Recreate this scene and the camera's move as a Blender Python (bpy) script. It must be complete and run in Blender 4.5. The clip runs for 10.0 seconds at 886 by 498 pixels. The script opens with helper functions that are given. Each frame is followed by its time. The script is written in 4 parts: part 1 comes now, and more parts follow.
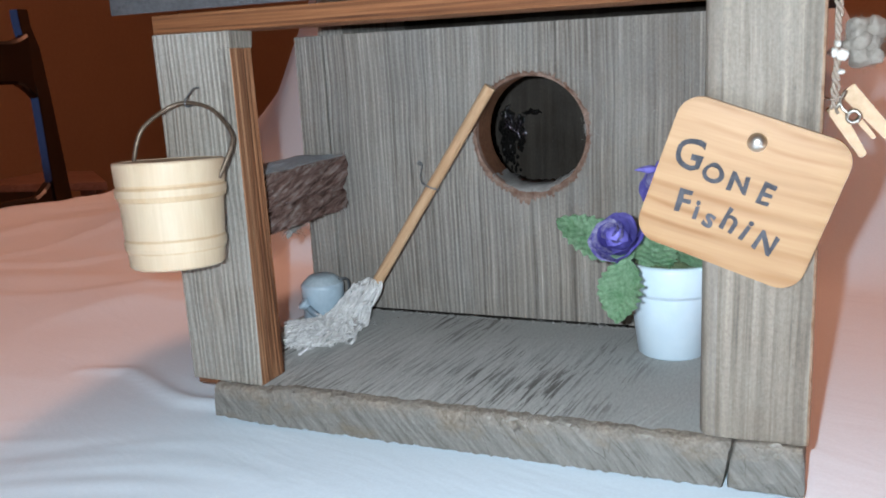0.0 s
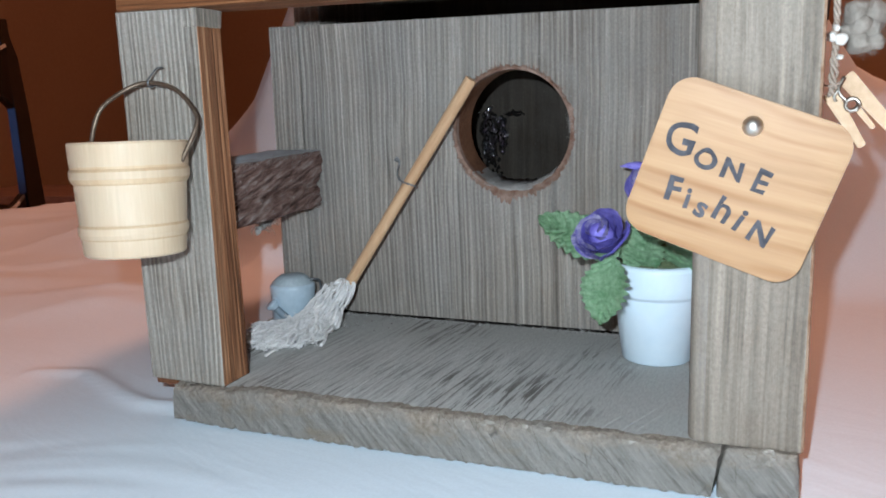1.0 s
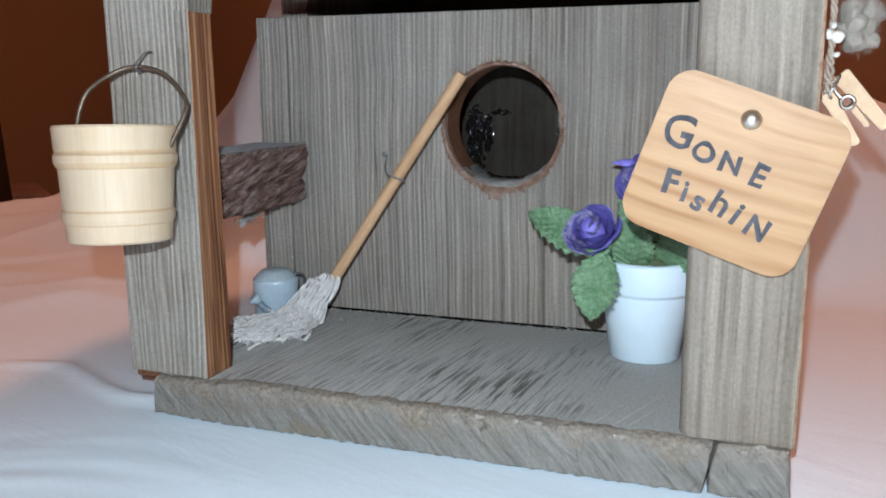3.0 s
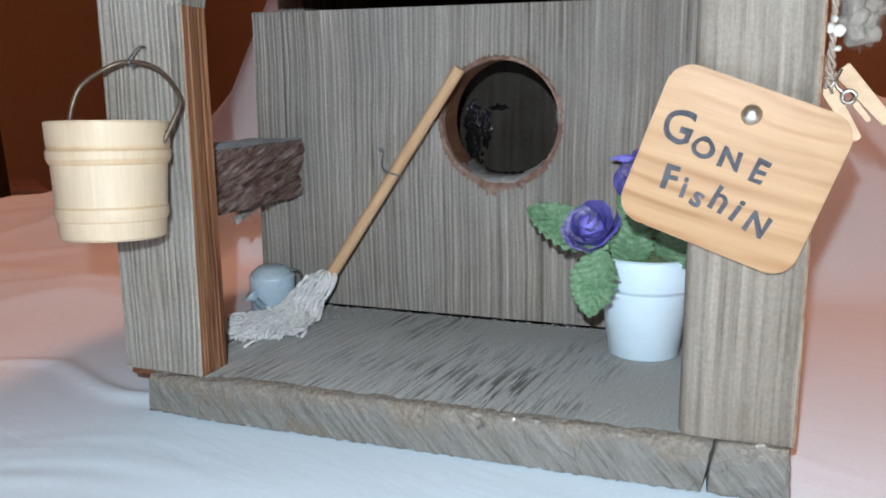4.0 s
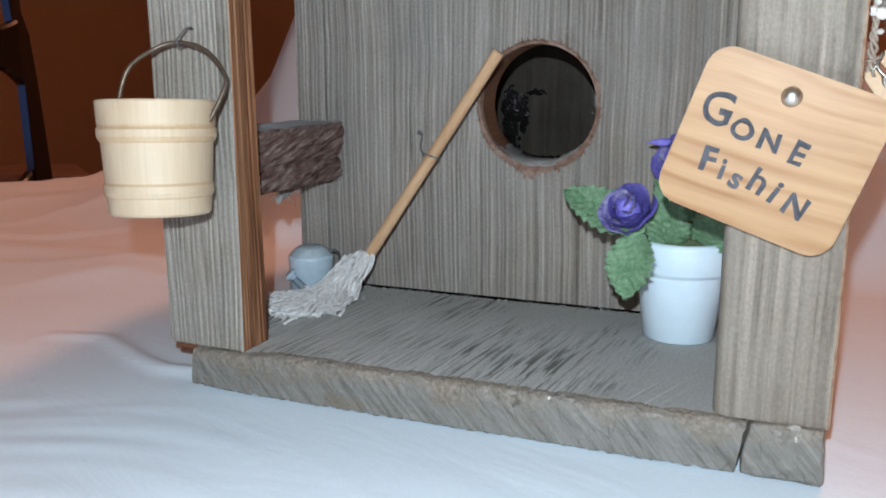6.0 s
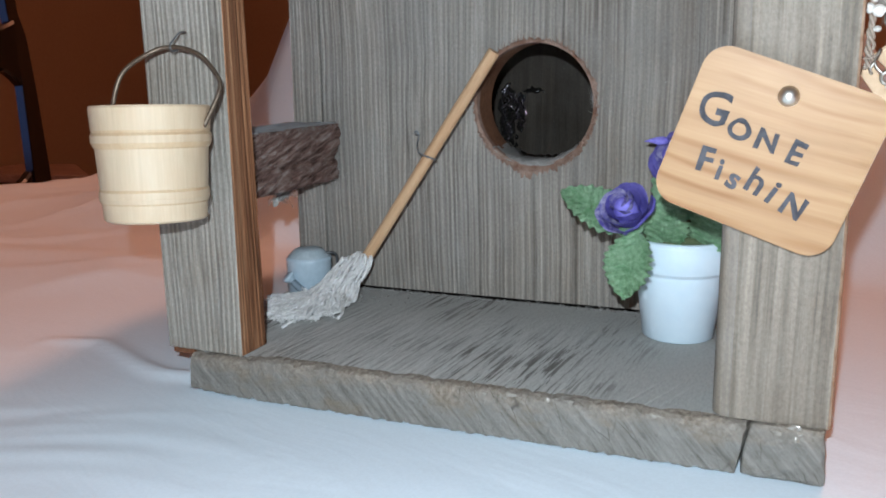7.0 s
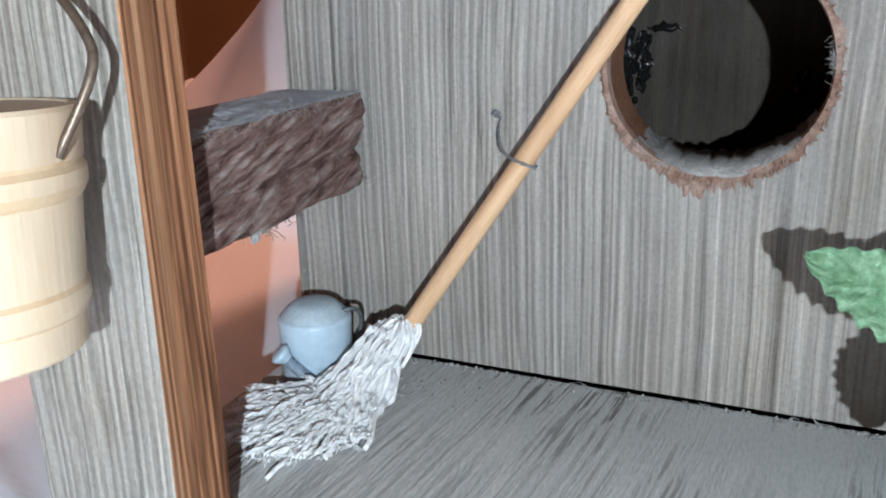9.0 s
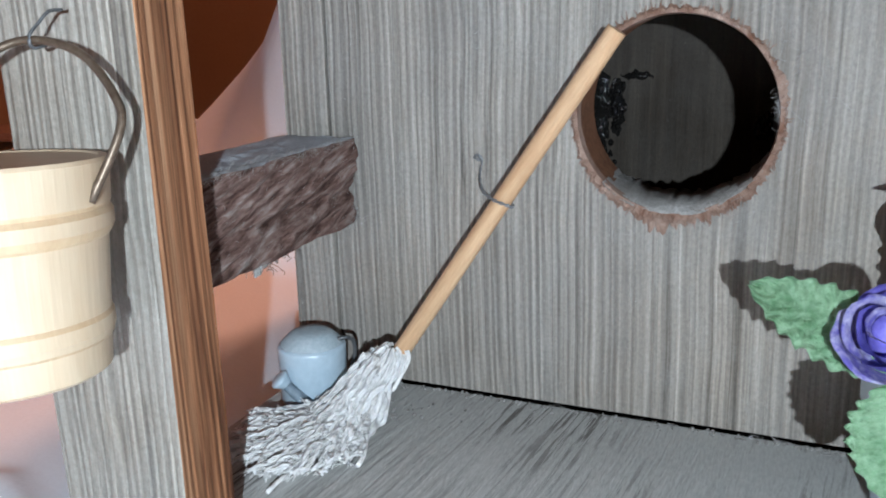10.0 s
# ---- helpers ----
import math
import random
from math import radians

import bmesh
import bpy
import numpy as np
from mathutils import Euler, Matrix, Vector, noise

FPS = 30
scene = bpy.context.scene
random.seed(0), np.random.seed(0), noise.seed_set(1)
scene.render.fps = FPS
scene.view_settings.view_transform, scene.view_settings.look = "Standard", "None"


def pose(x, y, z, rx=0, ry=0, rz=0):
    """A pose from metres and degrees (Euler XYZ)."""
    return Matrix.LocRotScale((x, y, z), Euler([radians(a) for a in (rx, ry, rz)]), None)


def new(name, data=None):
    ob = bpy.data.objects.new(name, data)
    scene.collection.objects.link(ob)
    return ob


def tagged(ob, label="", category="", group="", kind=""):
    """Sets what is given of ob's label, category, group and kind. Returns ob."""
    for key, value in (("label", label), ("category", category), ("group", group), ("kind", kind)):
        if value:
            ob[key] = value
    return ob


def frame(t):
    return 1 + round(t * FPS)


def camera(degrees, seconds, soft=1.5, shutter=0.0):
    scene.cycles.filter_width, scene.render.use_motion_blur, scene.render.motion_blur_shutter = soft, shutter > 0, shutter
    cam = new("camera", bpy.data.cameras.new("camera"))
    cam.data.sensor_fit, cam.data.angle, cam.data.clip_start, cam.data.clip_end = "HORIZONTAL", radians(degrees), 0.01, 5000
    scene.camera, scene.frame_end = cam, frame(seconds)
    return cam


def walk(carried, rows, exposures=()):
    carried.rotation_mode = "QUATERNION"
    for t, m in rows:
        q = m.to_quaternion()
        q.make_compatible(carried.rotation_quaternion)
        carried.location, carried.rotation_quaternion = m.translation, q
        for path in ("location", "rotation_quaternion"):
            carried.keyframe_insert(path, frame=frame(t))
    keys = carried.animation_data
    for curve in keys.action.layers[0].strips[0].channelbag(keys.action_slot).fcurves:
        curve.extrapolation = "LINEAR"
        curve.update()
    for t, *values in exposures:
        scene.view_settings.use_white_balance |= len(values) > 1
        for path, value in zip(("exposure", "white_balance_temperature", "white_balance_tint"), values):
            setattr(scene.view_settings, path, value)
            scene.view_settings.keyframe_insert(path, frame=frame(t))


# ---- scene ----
cam = camera(53.9, 10.0, soft=1.8, shutter=0.4)
# seconds, x, y, z, yaw, pitch, roll
ROWS = [
    (0.0, 0.0721, -0.1580, 0.0955, 23.35, -12.34, -2.85),
    (0.5, 0.0693, -0.1510, 0.0891, 22.45, -11.87, -2.00),
    (1.0, 0.0689, -0.1484, 0.0859, 21.97, -10.83, -1.58),
    (1.5, 0.0672, -0.1509, 0.0837, 21.69, -10.54, -0.86),
    (2.0, 0.0660, -0.1489, 0.0837, 21.04, -11.15, -0.88),
    (2.5, 0.0642, -0.1495, 0.0823, 20.12, -10.30, -0.24),
    (4.0, 0.0638, -0.1466, 0.0821, 20.00, -10.68, -0.31),
    (4.5, 0.0641, -0.1474, 0.0822, 20.73, -10.78, -0.45),
    (5.0, 0.0627, -0.1505, 0.0805, 21.42, -11.05, 0.41),
    (5.5, 0.0634, -0.1507, 0.0799, 21.88, -11.17, 0.40),
    (7.0, 0.0641, -0.1489, 0.0820, 22.21, -11.69, -0.66),
    (7.2, 0.0635, -0.1484, 0.0815, 21.87, -11.62, -0.72),
    (7.5, 0.0591, -0.1363, 0.0904, 22.45, -13.42, -2.12),
    (7.7, 0.0423, -0.1264, 0.1016, 21.30, -12.91, -2.51),
    (7.8, 0.0351, -0.1156, 0.1042, 20.75, -13.51, -1.03),
    (8.0, 0.0190, -0.0954, 0.1006, 21.76, -16.59, -0.51),
    (8.2, 0.0012, -0.0805, 0.0997, 22.42, -16.20, -0.60),
    (8.5, -0.0003, -0.0551, 0.0951, 22.32, -16.25, -1.43),
    (8.7, 0.0049, -0.0489, 0.0908, 22.81, -17.97, -1.47),
    (9.0, 0.0076, -0.0481, 0.0862, 23.47, -17.42, -1.00),
    (9.5, 0.0111, -0.0544, 0.0884, 23.71, -16.05, -1.59),
    (10.0, 0.0149, -0.0595, 0.0897, 23.28, -15.09, -1.24),
]
# seconds, stops, kelvin, tint
EXPOSURES = [(0.0, 0.09, 6450, 10), (0.6, 0.03, 6450, 10), (1.2, 0.03, 6450, 10), (4.5, 0.03, 6500, 10), (5.5, -0.06, 6500, 10), (7.3, -0.06, 6500, 10), (7.7, 0.10, 6300, 10), (8.1, 0.76, 6350, 10), (8.6, 0.80, 6300, 10), (9.2, 0.64, 6300, 10), (10.0, 0.54, 6300, 10)]
walk(cam, [(t, pose(x, y, z, 90 + pitch, 0, yaw) @ pose(0, 0, 0, 0, 0, roll)) for t, x, y, z, yaw, pitch, roll in ROWS], EXPOSURES)

# ---- light: the cool torch beside the lens, and the warm lamp of the room ----
world = bpy.data.worlds.new("room_air")
scene.world = world
world.use_nodes = True
world.node_tree.nodes["Background"].inputs[0].default_value = (1.0, 0.45, 0.22, 1)
world.node_tree.nodes["Background"].inputs[1].default_value = 0.02

torch = new("torch_light", bpy.data.lights.new("torch_light", "POINT"))
torch.data.energy, torch.data.color, torch.data.shadow_soft_size = 2.62, (0.80, 0.922, 1.01), 0.0018
torch.location = (0.0610, -0.1600, 0.1000)

lamp = new("room_lamp", bpy.data.lights.new("room_lamp", "POINT"))
lamp.data.energy, lamp.data.color, lamp.data.shadow_soft_size = 30.0, (1.0, 0.41, 0.25), 0.06
lamp.location = (0.21, 0.76, 1.36)


# ---- materials ----
def nodes_of(name, rough=0.6, metal=0.0):
    m = bpy.data.materials.new(name)
    m.use_nodes = True
    nt = m.node_tree
    b = nt.nodes["Principled BSDF"]
    b.inputs["Roughness"].default_value, b.inputs["Metallic"].default_value = rough, metal
    return m, nt, b


def add(nt, kind, **values):
    n = nt.nodes.new(kind)
    for key, value in values.items():
        n.inputs[key].default_value = value
    return n


def coords(nt, scale, rot=(0, 0, 0), warp=0.0):
    vec = nt.nodes.new("ShaderNodeTexCoord").outputs["Object"]
    if any(rot):
        m = add(nt, "ShaderNodeMapping", Rotation=[radians(a) for a in rot])
        nt.links.new(vec, m.inputs["Vector"])
        vec = m.outputs["Vector"]
    if warp:
        # the grain wanders: shift the place by a soft noise, warp metres wide
        n = add(nt, "ShaderNodeTexNoise", Scale=16.0, Detail=2.0, Roughness=0.5)
        nt.links.new(vec, n.inputs["Vector"])
        away = nt.nodes.new("ShaderNodeVectorMath")
        away.operation = "MULTIPLY_ADD"
        nt.links.new(n.outputs["Color"], away.inputs[0])
        away.inputs[1].default_value = (warp,) * 3
        nt.links.new(vec, away.inputs[2])
        vec = away.outputs[0]
    m = add(nt, "ShaderNodeMapping", Scale=scale)
    nt.links.new(vec, m.inputs["Vector"])
    return m.outputs["Vector"]


def noise_of(nt, vec, scale=1.0, detail=4.0, rough=0.6, distort=0.0):
    n = add(nt, "ShaderNodeTexNoise", Scale=scale, Detail=detail, Roughness=rough, Distortion=distort)
    nt.links.new(vec, n.inputs["Vector"])
    return n.outputs["Fac"]


def ramp(nt, fac, stops):
    r = nt.nodes.new("ShaderNodeValToRGB")
    while len(r.color_ramp.elements) < len(stops):
        r.color_ramp.elements.new(0.5)
    for e, (at, c) in zip(r.color_ramp.elements, stops):
        e.position, e.color = at, (*c, 1)
    nt.links.new(fac, r.inputs["Fac"])
    return r.outputs["Color"]


def blend(nt, a, b, fac, mode="MIX"):
    n = nt.nodes.new("ShaderNodeMix")
    n.data_type, n.blend_type = "RGBA", mode
    if isinstance(fac, float):
        n.inputs[0].default_value = fac
    else:
        nt.links.new(fac, n.inputs[0])
    for k, v in ((6, a), (7, b)):
        if isinstance(v, tuple):
            n.inputs[k].default_value = (*v, 1)
        else:
            nt.links.new(v, n.inputs[k])
    return n.outputs[2]


def level(nt, fac, low, high):
    n = add(nt, "ShaderNodeMapRange", **{"From Min": low, "From Max": high})
    nt.links.new(fac, n.inputs["Value"])
    return n.outputs["Result"]


def bump(nt, b, height, strength, distance):
    n = add(nt, "ShaderNodeBump", Strength=strength, Distance=distance)
    nt.links.new(height, n.inputs["Height"])
    nt.links.new(n.outputs["Normal"], b.inputs["Normal"])


def wood(name, stops, across=520.0, along=14.0, axis="z", rough=0.75, relief=0.0005, blotch=None, fine=1500.0, spec=0.25, turn=(0, 0, 0), grooves=0.0, ridge=0.0, depth=0.6, hairs=0.55, scored=0.5, warp=0.0, dust=None, streaks=0.0, heart=None):
    """Grained wood: streaks along an axis at two scales, stains and dust over it and grooves as relief."""
    m, nt, b = nodes_of(name, rough)
    b.inputs["Specular IOR Level"].default_value = spec
    s = {"x": (along, across, across), "y": (across, along, across), "z": (across, across, along)}[axis]
    f = {"x": (60, fine, fine), "y": (fine, 60, fine), "z": (fine, fine, 60)}[axis]
    coarse = noise_of(nt, coords(nt, s, turn, warp), 1.0, 5, 0.65, 0.3)
    hair = noise_of(nt, coords(nt, f, turn, warp), 1.0, 3, 0.6)
    colour = ramp(nt, coarse, stops)
    colour = blend(nt, colour, ramp(nt, hair, [(0.3, (0.45, 0.45, 0.45)), (0.65, (1, 1, 1))]), hairs, "MULTIPLY")
    if grooves:
        g = {"x": (3, grooves, grooves), "y": (grooves, 3, grooves), "z": (grooves, grooves, 3)}[axis]
        line = noise_of(nt, coords(nt, g, turn, warp), 1.0, 4, 0.7, 0.2)
        colour = blend(nt, colour, ramp(nt, line, [(0.34, (0.28, 0.26, 0.24)), (0.46, (1, 1, 1))]), scored, "MULTIPLY")
    if streaks:
        # thin pale lines where the hard grain is scrubbed bare
        g = {"x": (2, 700, 700), "y": (700, 2, 700), "z": (700, 700, 2)}[axis]
        bare = noise_of(nt, coords(nt, g, turn, warp), 1.0, 3, 0.6, 0.15)
        colour = blend(nt, colour, ramp(nt, bare, [(0.53, (1, 1, 1)), (0.64, (1.5, 1.5, 1.5))]), streaks, "MULTIPLY")
    if blotch:
        spots = noise_of(nt, coords(nt, (40, 40, 26)), 1.0, 5, 0.65)
        colour = blend(nt, colour, blotch, level(nt, spots, 0.42, 0.80))
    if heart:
        # browner bands along the grain towards one side, deepened to imitate the torch's falloff
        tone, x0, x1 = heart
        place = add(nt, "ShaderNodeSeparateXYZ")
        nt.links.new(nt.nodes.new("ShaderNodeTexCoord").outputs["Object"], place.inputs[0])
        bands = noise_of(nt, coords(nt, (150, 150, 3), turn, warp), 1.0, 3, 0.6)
        brown_falloff = blend(nt, level(nt, place.outputs["X"], x0, x1), level(nt, bands, 0.38, 0.62), 1.0, "MULTIPLY")
        colour = blend(nt, colour, blend(nt, colour, tone, 1.0, "MULTIPLY"), brown_falloff)
    both = blend(nt, coarse, hair, 0.35)
    if ridge:
        # close ridges left standing by the weather, ridge metres apart, strong here and faint there
        w = nt.nodes.new("ShaderNodeTexWave")
        w.bands_direction = "DIAGONAL"
        for key, value in (("Scale", 0.628 / ridge), ("Distortion", 7.0), ("Detail", 4.0), ("Detail Scale", 0.9), ("Detail Roughness", 0.55)):
            w.inputs[key].default_value = value
        squeeze = {"x": (0.012, 1, 1), "y": (1, 0.012, 1), "z": (1, 1, 0.012)}[axis]
        nt.links.new(coords(nt, squeeze, turn, warp), w.inputs["Vector"])
        tone = ramp(nt, w.outputs["Fac"], [(0.0, (0.50, 0.485, 0.47)), (0.40, (0.84, 0.83, 0.82)), (1.0, (1.16, 1.16, 1.16))])
        here = noise_of(nt, coords(nt, (30, 30, 12)), 1.0, 3, 0.6)
        strength = blend(nt, (0.12,) * 3, (depth * 1.5,) * 3, level(nt, here, 0.36, 0.66))
        colour = blend(nt, colour, tone, strength, "MULTIPLY")
        both = blend(nt, both, w.outputs["Fac"], 0.5)
    if dust:
        # dust felted over the grain in soft clouds with small pale specks
        cloud = noise_of(nt, coords(nt, (55, 55, 38)), 1.0, 6, 0.72)
        speck = noise_of(nt, coords(nt, (620, 620, 420)), 1.0, 4, 0.75)
        colour = blend(nt, colour, dust, level(nt, cloud, 0.38, 1.0))
        colour = blend(nt, colour, tuple(c * 1.35 for c in dust), level(nt, speck, 0.64, 0.86))
        colour = blend(nt, colour, tuple(c * 0.4 for c in dust), level(nt, speck, 0.34, 0.18))
        grain = noise_of(nt, coords(nt, (1500, 1500, 1100)), 1.0, 4, 0.75)
        colour = blend(nt, colour, ramp(nt, grain, [(0.30, (0.62, 0.62, 0.62)), (0.52, (1, 1, 1)), (0.75, (1.35, 1.35, 1.36))]), 0.55, "MULTIPLY")
        both = blend(nt, both, grain, 0.3)
    nt.links.new(colour, b.inputs["Base Color"])
    bump(nt, b, both, 0.9, relief)
    return m


def speckled(name, dark, light, scale=600.0, rough=0.7, relief=0.0002, metal=0.0, spec=0.3, big=60.0, low=0.35, high=0.7, soft=0.0):
    """A plain surface with fine grain and larger soft stains."""
    m, nt, b = nodes_of(name, rough, metal)
    b.inputs["Specular IOR Level"].default_value = spec
    fine = noise_of(nt, coords(nt, (scale,) * 3), 1.0, 4, 0.6)
    wide = noise_of(nt, coords(nt, (big,) * 3), 1.0, 3, 0.55)
    mixed = blend(nt, fine, wide, 0.5)
    nt.links.new(ramp(nt, mixed, [(low, dark), (high, light)]), b.inputs["Base Color"])
    bump(nt, b, fine, 0.7, relief)
    if soft:
        # light seeps through loose fibres
        b.inputs["Subsurface Weight"].default_value = 0.7
        b.inputs["Subsurface Radius"].default_value = (1.0, 0.96, 0.9)
        b.inputs["Subsurface Scale"].default_value = soft
    return m


def floor_material():
    """Dusty board: pale felted grey, short dark scores along the grain, a browner front."""
    m, nt, b = nodes_of("dusty_floor_wood", 0.9)
    b.inputs["Specular IOR Level"].default_value = 0.15
    streak = noise_of(nt, coords(nt, (1200, 48, 1200), (0, 0, 5), 0.002), 1.0, 5, 0.6, 0.25)
    patch = noise_of(nt, coords(nt, (38, 26, 38)), 1.0, 3, 0.55)
    fine = noise_of(nt, coords(nt, (1900, 500, 1900)), 1.0, 3, 0.6)
    base = ramp(nt, streak, [(0.34, (0.365, 0.368, 0.356)), (0.48, (0.485, 0.489, 0.473)), (0.66, (0.585, 0.589, 0.570))])
    scores = blend(nt, level(nt, streak, 0.475, 0.43), level(nt, patch, 0.46, 0.66), 1.0, "MULTIPLY")
    where = add(nt, "ShaderNodeSeparateXYZ")
    nt.links.new(nt.nodes.new("ShaderNodeTexCoord").outputs["Object"], where.inputs[0])
    # felted dust hides the grain towards one side and along the wall
    base = blend(nt, base, (0.452, 0.455, 0.438), level(nt, blend(nt, level(nt, where.outputs["X"], 0.0, 0.045), patch, 0.3), 0.25, 0.60))
    base = blend(nt, base, (0.44, 0.443, 0.427), level(nt, blend(nt, level(nt, where.outputs["Y"], 0.06, 0.09), patch, 0.3), 0.25, 0.75))
    drift = blend(nt, level(nt, where.outputs["X"], 0.055, -0.005), patch, 0.35)
    scores = blend(nt, scores, level(nt, drift, 0.30, 0.55), 1.0, "MULTIPLY")
    base = blend(nt, base, (0.17, 0.163, 0.152), scores)
    base = blend(nt, base, ramp(nt, fine, [(0.3, (0.6, 0.6, 0.6)), (0.65, (1, 1, 1))]), 0.45, "MULTIPLY")
    nt.links.new(base, b.inputs["Base Color"])
    bump(nt, b, blend(nt, streak, fine, 0.4), 0.8, 0.0006)
    return m


def sign_material():
    """Planed pine: honey ground, wavering brown year rings closer towards the foot, satin finish."""
    m, nt, b = nodes_of("honey_pine", 0.45)
    b.inputs["Specular IOR Level"].default_value = 0.3
    at = coords(nt, (0.16, 1, 1), (0, 5, 0), 0.012)
    w = nt.nodes.new("ShaderNodeTexWave")
    w.bands_direction = "Z"
    for key, value in (("Scale", 0.314 / 0.0040), ("Distortion", 2.2), ("Detail", 3.0), ("Detail Scale", 1.5), ("Detail Roughness", 0.55)):
        w.inputs[key].default_value = value
    nt.links.new(at, w.inputs["Vector"])
    ring = ramp(nt, w.outputs["Fac"], [(0.0, (0.78, 0.67, 0.57)), (0.16, (0.91, 0.85, 0.80)), (0.40, (1, 1, 1))])
    where = noise_of(nt, coords(nt, (45, 45, 60)), 1.0, 2, 0.5)
    streak = noise_of(nt, coords(nt, (14, 420, 420), (0, 5, 0), 0.004), 1.0, 4, 0.6)
    base = ramp(nt, streak, [(0.3, (0.295, 0.164, 0.076)), (0.5, (0.36, 0.209, 0.101)), (0.7, (0.402, 0.247, 0.127))])
    base = blend(nt, base, ring, level(nt, where, 0.36, 0.62), "MULTIPLY")
    nt.links.new(base, b.inputs["Base Color"])
    bump(nt, b, streak, 0.5, 0.00008)
    return m


def sawn_front():
    """Sawn board end: slanting saw marks in blue-grey, worn tan along the upper arris."""
    m, nt, b = nodes_of("sawn_board_front", 0.85)
    b.inputs["Specular IOR Level"].default_value = 0.2
    saw = noise_of(nt, coords(nt, (760, 760, 48), (0, 40, 0), 0.003), 1.0, 5, 0.6, 0.4)
    grey = ramp(nt, saw, [(0.30, (0.135, 0.126, 0.112)), (0.48, (0.208, 0.198, 0.18)), (0.68, (0.265, 0.253, 0.233))])
    patch = noise_of(nt, coords(nt, (70, 70, 110)), 1.0, 5, 0.65)
    fine = noise_of(nt, coords(nt, (900, 900, 900)), 1.0, 4, 0.7)
    tan = ramp(nt, fine, [(0.34, (0.165, 0.132, 0.102)), (0.5, (0.255, 0.213, 0.172)), (0.68, (0.35, 0.302, 0.252))])
    height = add(nt, "ShaderNodeSeparateXYZ")
    nt.links.new(nt.nodes.new("ShaderNodeTexCoord").outputs["Object"], height.inputs[0])
    rise = level(nt, height.outputs["Z"], 0.0035, 0.0125)
    wear = blend(nt, rise, patch, 0.62)
    grey = blend(nt, grey, (0.20, 0.165, 0.125), level(nt, patch, 0.52, 0.74))
    colour = blend(nt, grey, tan, level(nt, wear, 0.45, 0.72))
    # drying checks: thin dark cracks that slant down the end grain
    crack = nt.nodes.new("ShaderNodeTexVoronoi")
    crack.feature = "DISTANCE_TO_EDGE"
    crack.inputs["Scale"].default_value = 1.0
    nt.links.new(coords(nt, (300, 300, 42), (0, 22, 0), 0.010), crack.inputs["Vector"])
    open_here = level(nt, noise_of(nt, coords(nt, (60, 60, 60)), 1.0, 3, 0.6), 0.48, 0.62)
    open_here = blend(nt, open_here, level(nt, height.outputs["X"], -0.03, 0.01), 1.0, "MULTIPLY")
    line = blend(nt, level(nt, crack.outputs["Distance"], 0.022, 0.0), open_here, 1.0, "MULTIPLY")
    colour = blend(nt, colour, (0.05, 0.043, 0.036), line)
    nt.links.new(colour, b.inputs["Base Color"])
    bump(nt, b, blend(nt, saw, fine, 0.45), 1.0, 0.0012)
    return m


GREY = [(0.3, (0.176, 0.156, 0.133)), (0.42, (0.257, 0.23, 0.2)), (0.55, (0.328, 0.297, 0.26)), (0.72, (0.418, 0.38, 0.337))]
PALE = [(0.32, (0.175, 0.151, 0.123)), (0.43, (0.25, 0.222, 0.184)), (0.56, (0.308, 0.277, 0.232)), (0.7, (0.375, 0.339, 0.290))]
WARM = [(0.28, (0.115, 0.092, 0.070)), (0.42, (0.194, 0.161, 0.128)), (0.56, (0.262, 0.222, 0.179)), (0.72, (0.325, 0.282, 0.234))]
# heart here: brown grain bands plus torch falloff painted towards the right
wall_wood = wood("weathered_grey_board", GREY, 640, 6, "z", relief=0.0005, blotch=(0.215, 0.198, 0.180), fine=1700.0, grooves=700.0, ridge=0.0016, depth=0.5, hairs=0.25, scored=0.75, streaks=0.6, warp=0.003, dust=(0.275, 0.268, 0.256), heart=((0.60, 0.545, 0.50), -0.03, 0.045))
left_wood = wood("silvered_post_wood", PALE, 640, 8, "z", rough=0.55, spec=0.45, relief=0.0005, fine=1700.0, blotch=(0.30, 0.28, 0.25), grooves=800.0, ridge=0.0016, depth=0.52, hairs=0.35, scored=0.9, streaks=0.8, warp=0.003, dust=(0.31, 0.30, 0.275))
right_wood = wood("tan_grey_post_wood", WARM, 300, 4, "z", rough=0.62, spec=0.3, relief=0.0004, grooves=520.0, ridge=0.0026, depth=0.55, hairs=0.3, scored=0.5, streaks=0.4, warp=0.003, dust=(0.25, 0.225, 0.19))
polished_wood = wood("weather_polished_arris", WARM, 300, 4, "z", rough=0.28, spec=0.6, relief=0.0002, grooves=520.0, hairs=0.3, scored=0.4, warp=0.003, dust=(0.30, 0.29, 0.27))
floor_wood = floor_material()
front_wood = sawn_front()
varnish = speckled("dried_clear_drip", (0.20, 0.18, 0.15), (0.38, 0.35, 0.31), 500, 0.12, 0.0006, spec=0.9)
cedar = wood("raw_cedar", [(0.34, (0.085, 0.032, 0.015)), (0.44, (0.20, 0.083, 0.038)), (0.54, (0.32, 0.147, 0.072)), (0.70, (0.43, 0.235, 0.13))], 420, 2.2, "z", relief=0.0003, grooves=380.0, scored=0.75, ridge=0.0019, depth=0.5, hairs=0.28, warp=0.0012, streaks=0.35)
fascia_wood = wood("raw_cedar_edge", [(0.33, (0.06, 0.020, 0.008)), (0.45, (0.18, 0.068, 0.026)), (0.57, (0.30, 0.13, 0.055)), (0.70, (0.44, 0.24, 0.12))], 520, 5, "x", relief=0.0003)
arris_wood = speckled("worn_orange_arris", (0.17, 0.075, 0.036), (0.31, 0.215, 0.15), 420, 0.8, 0.0006, big=110, low=0.38, high=0.62)
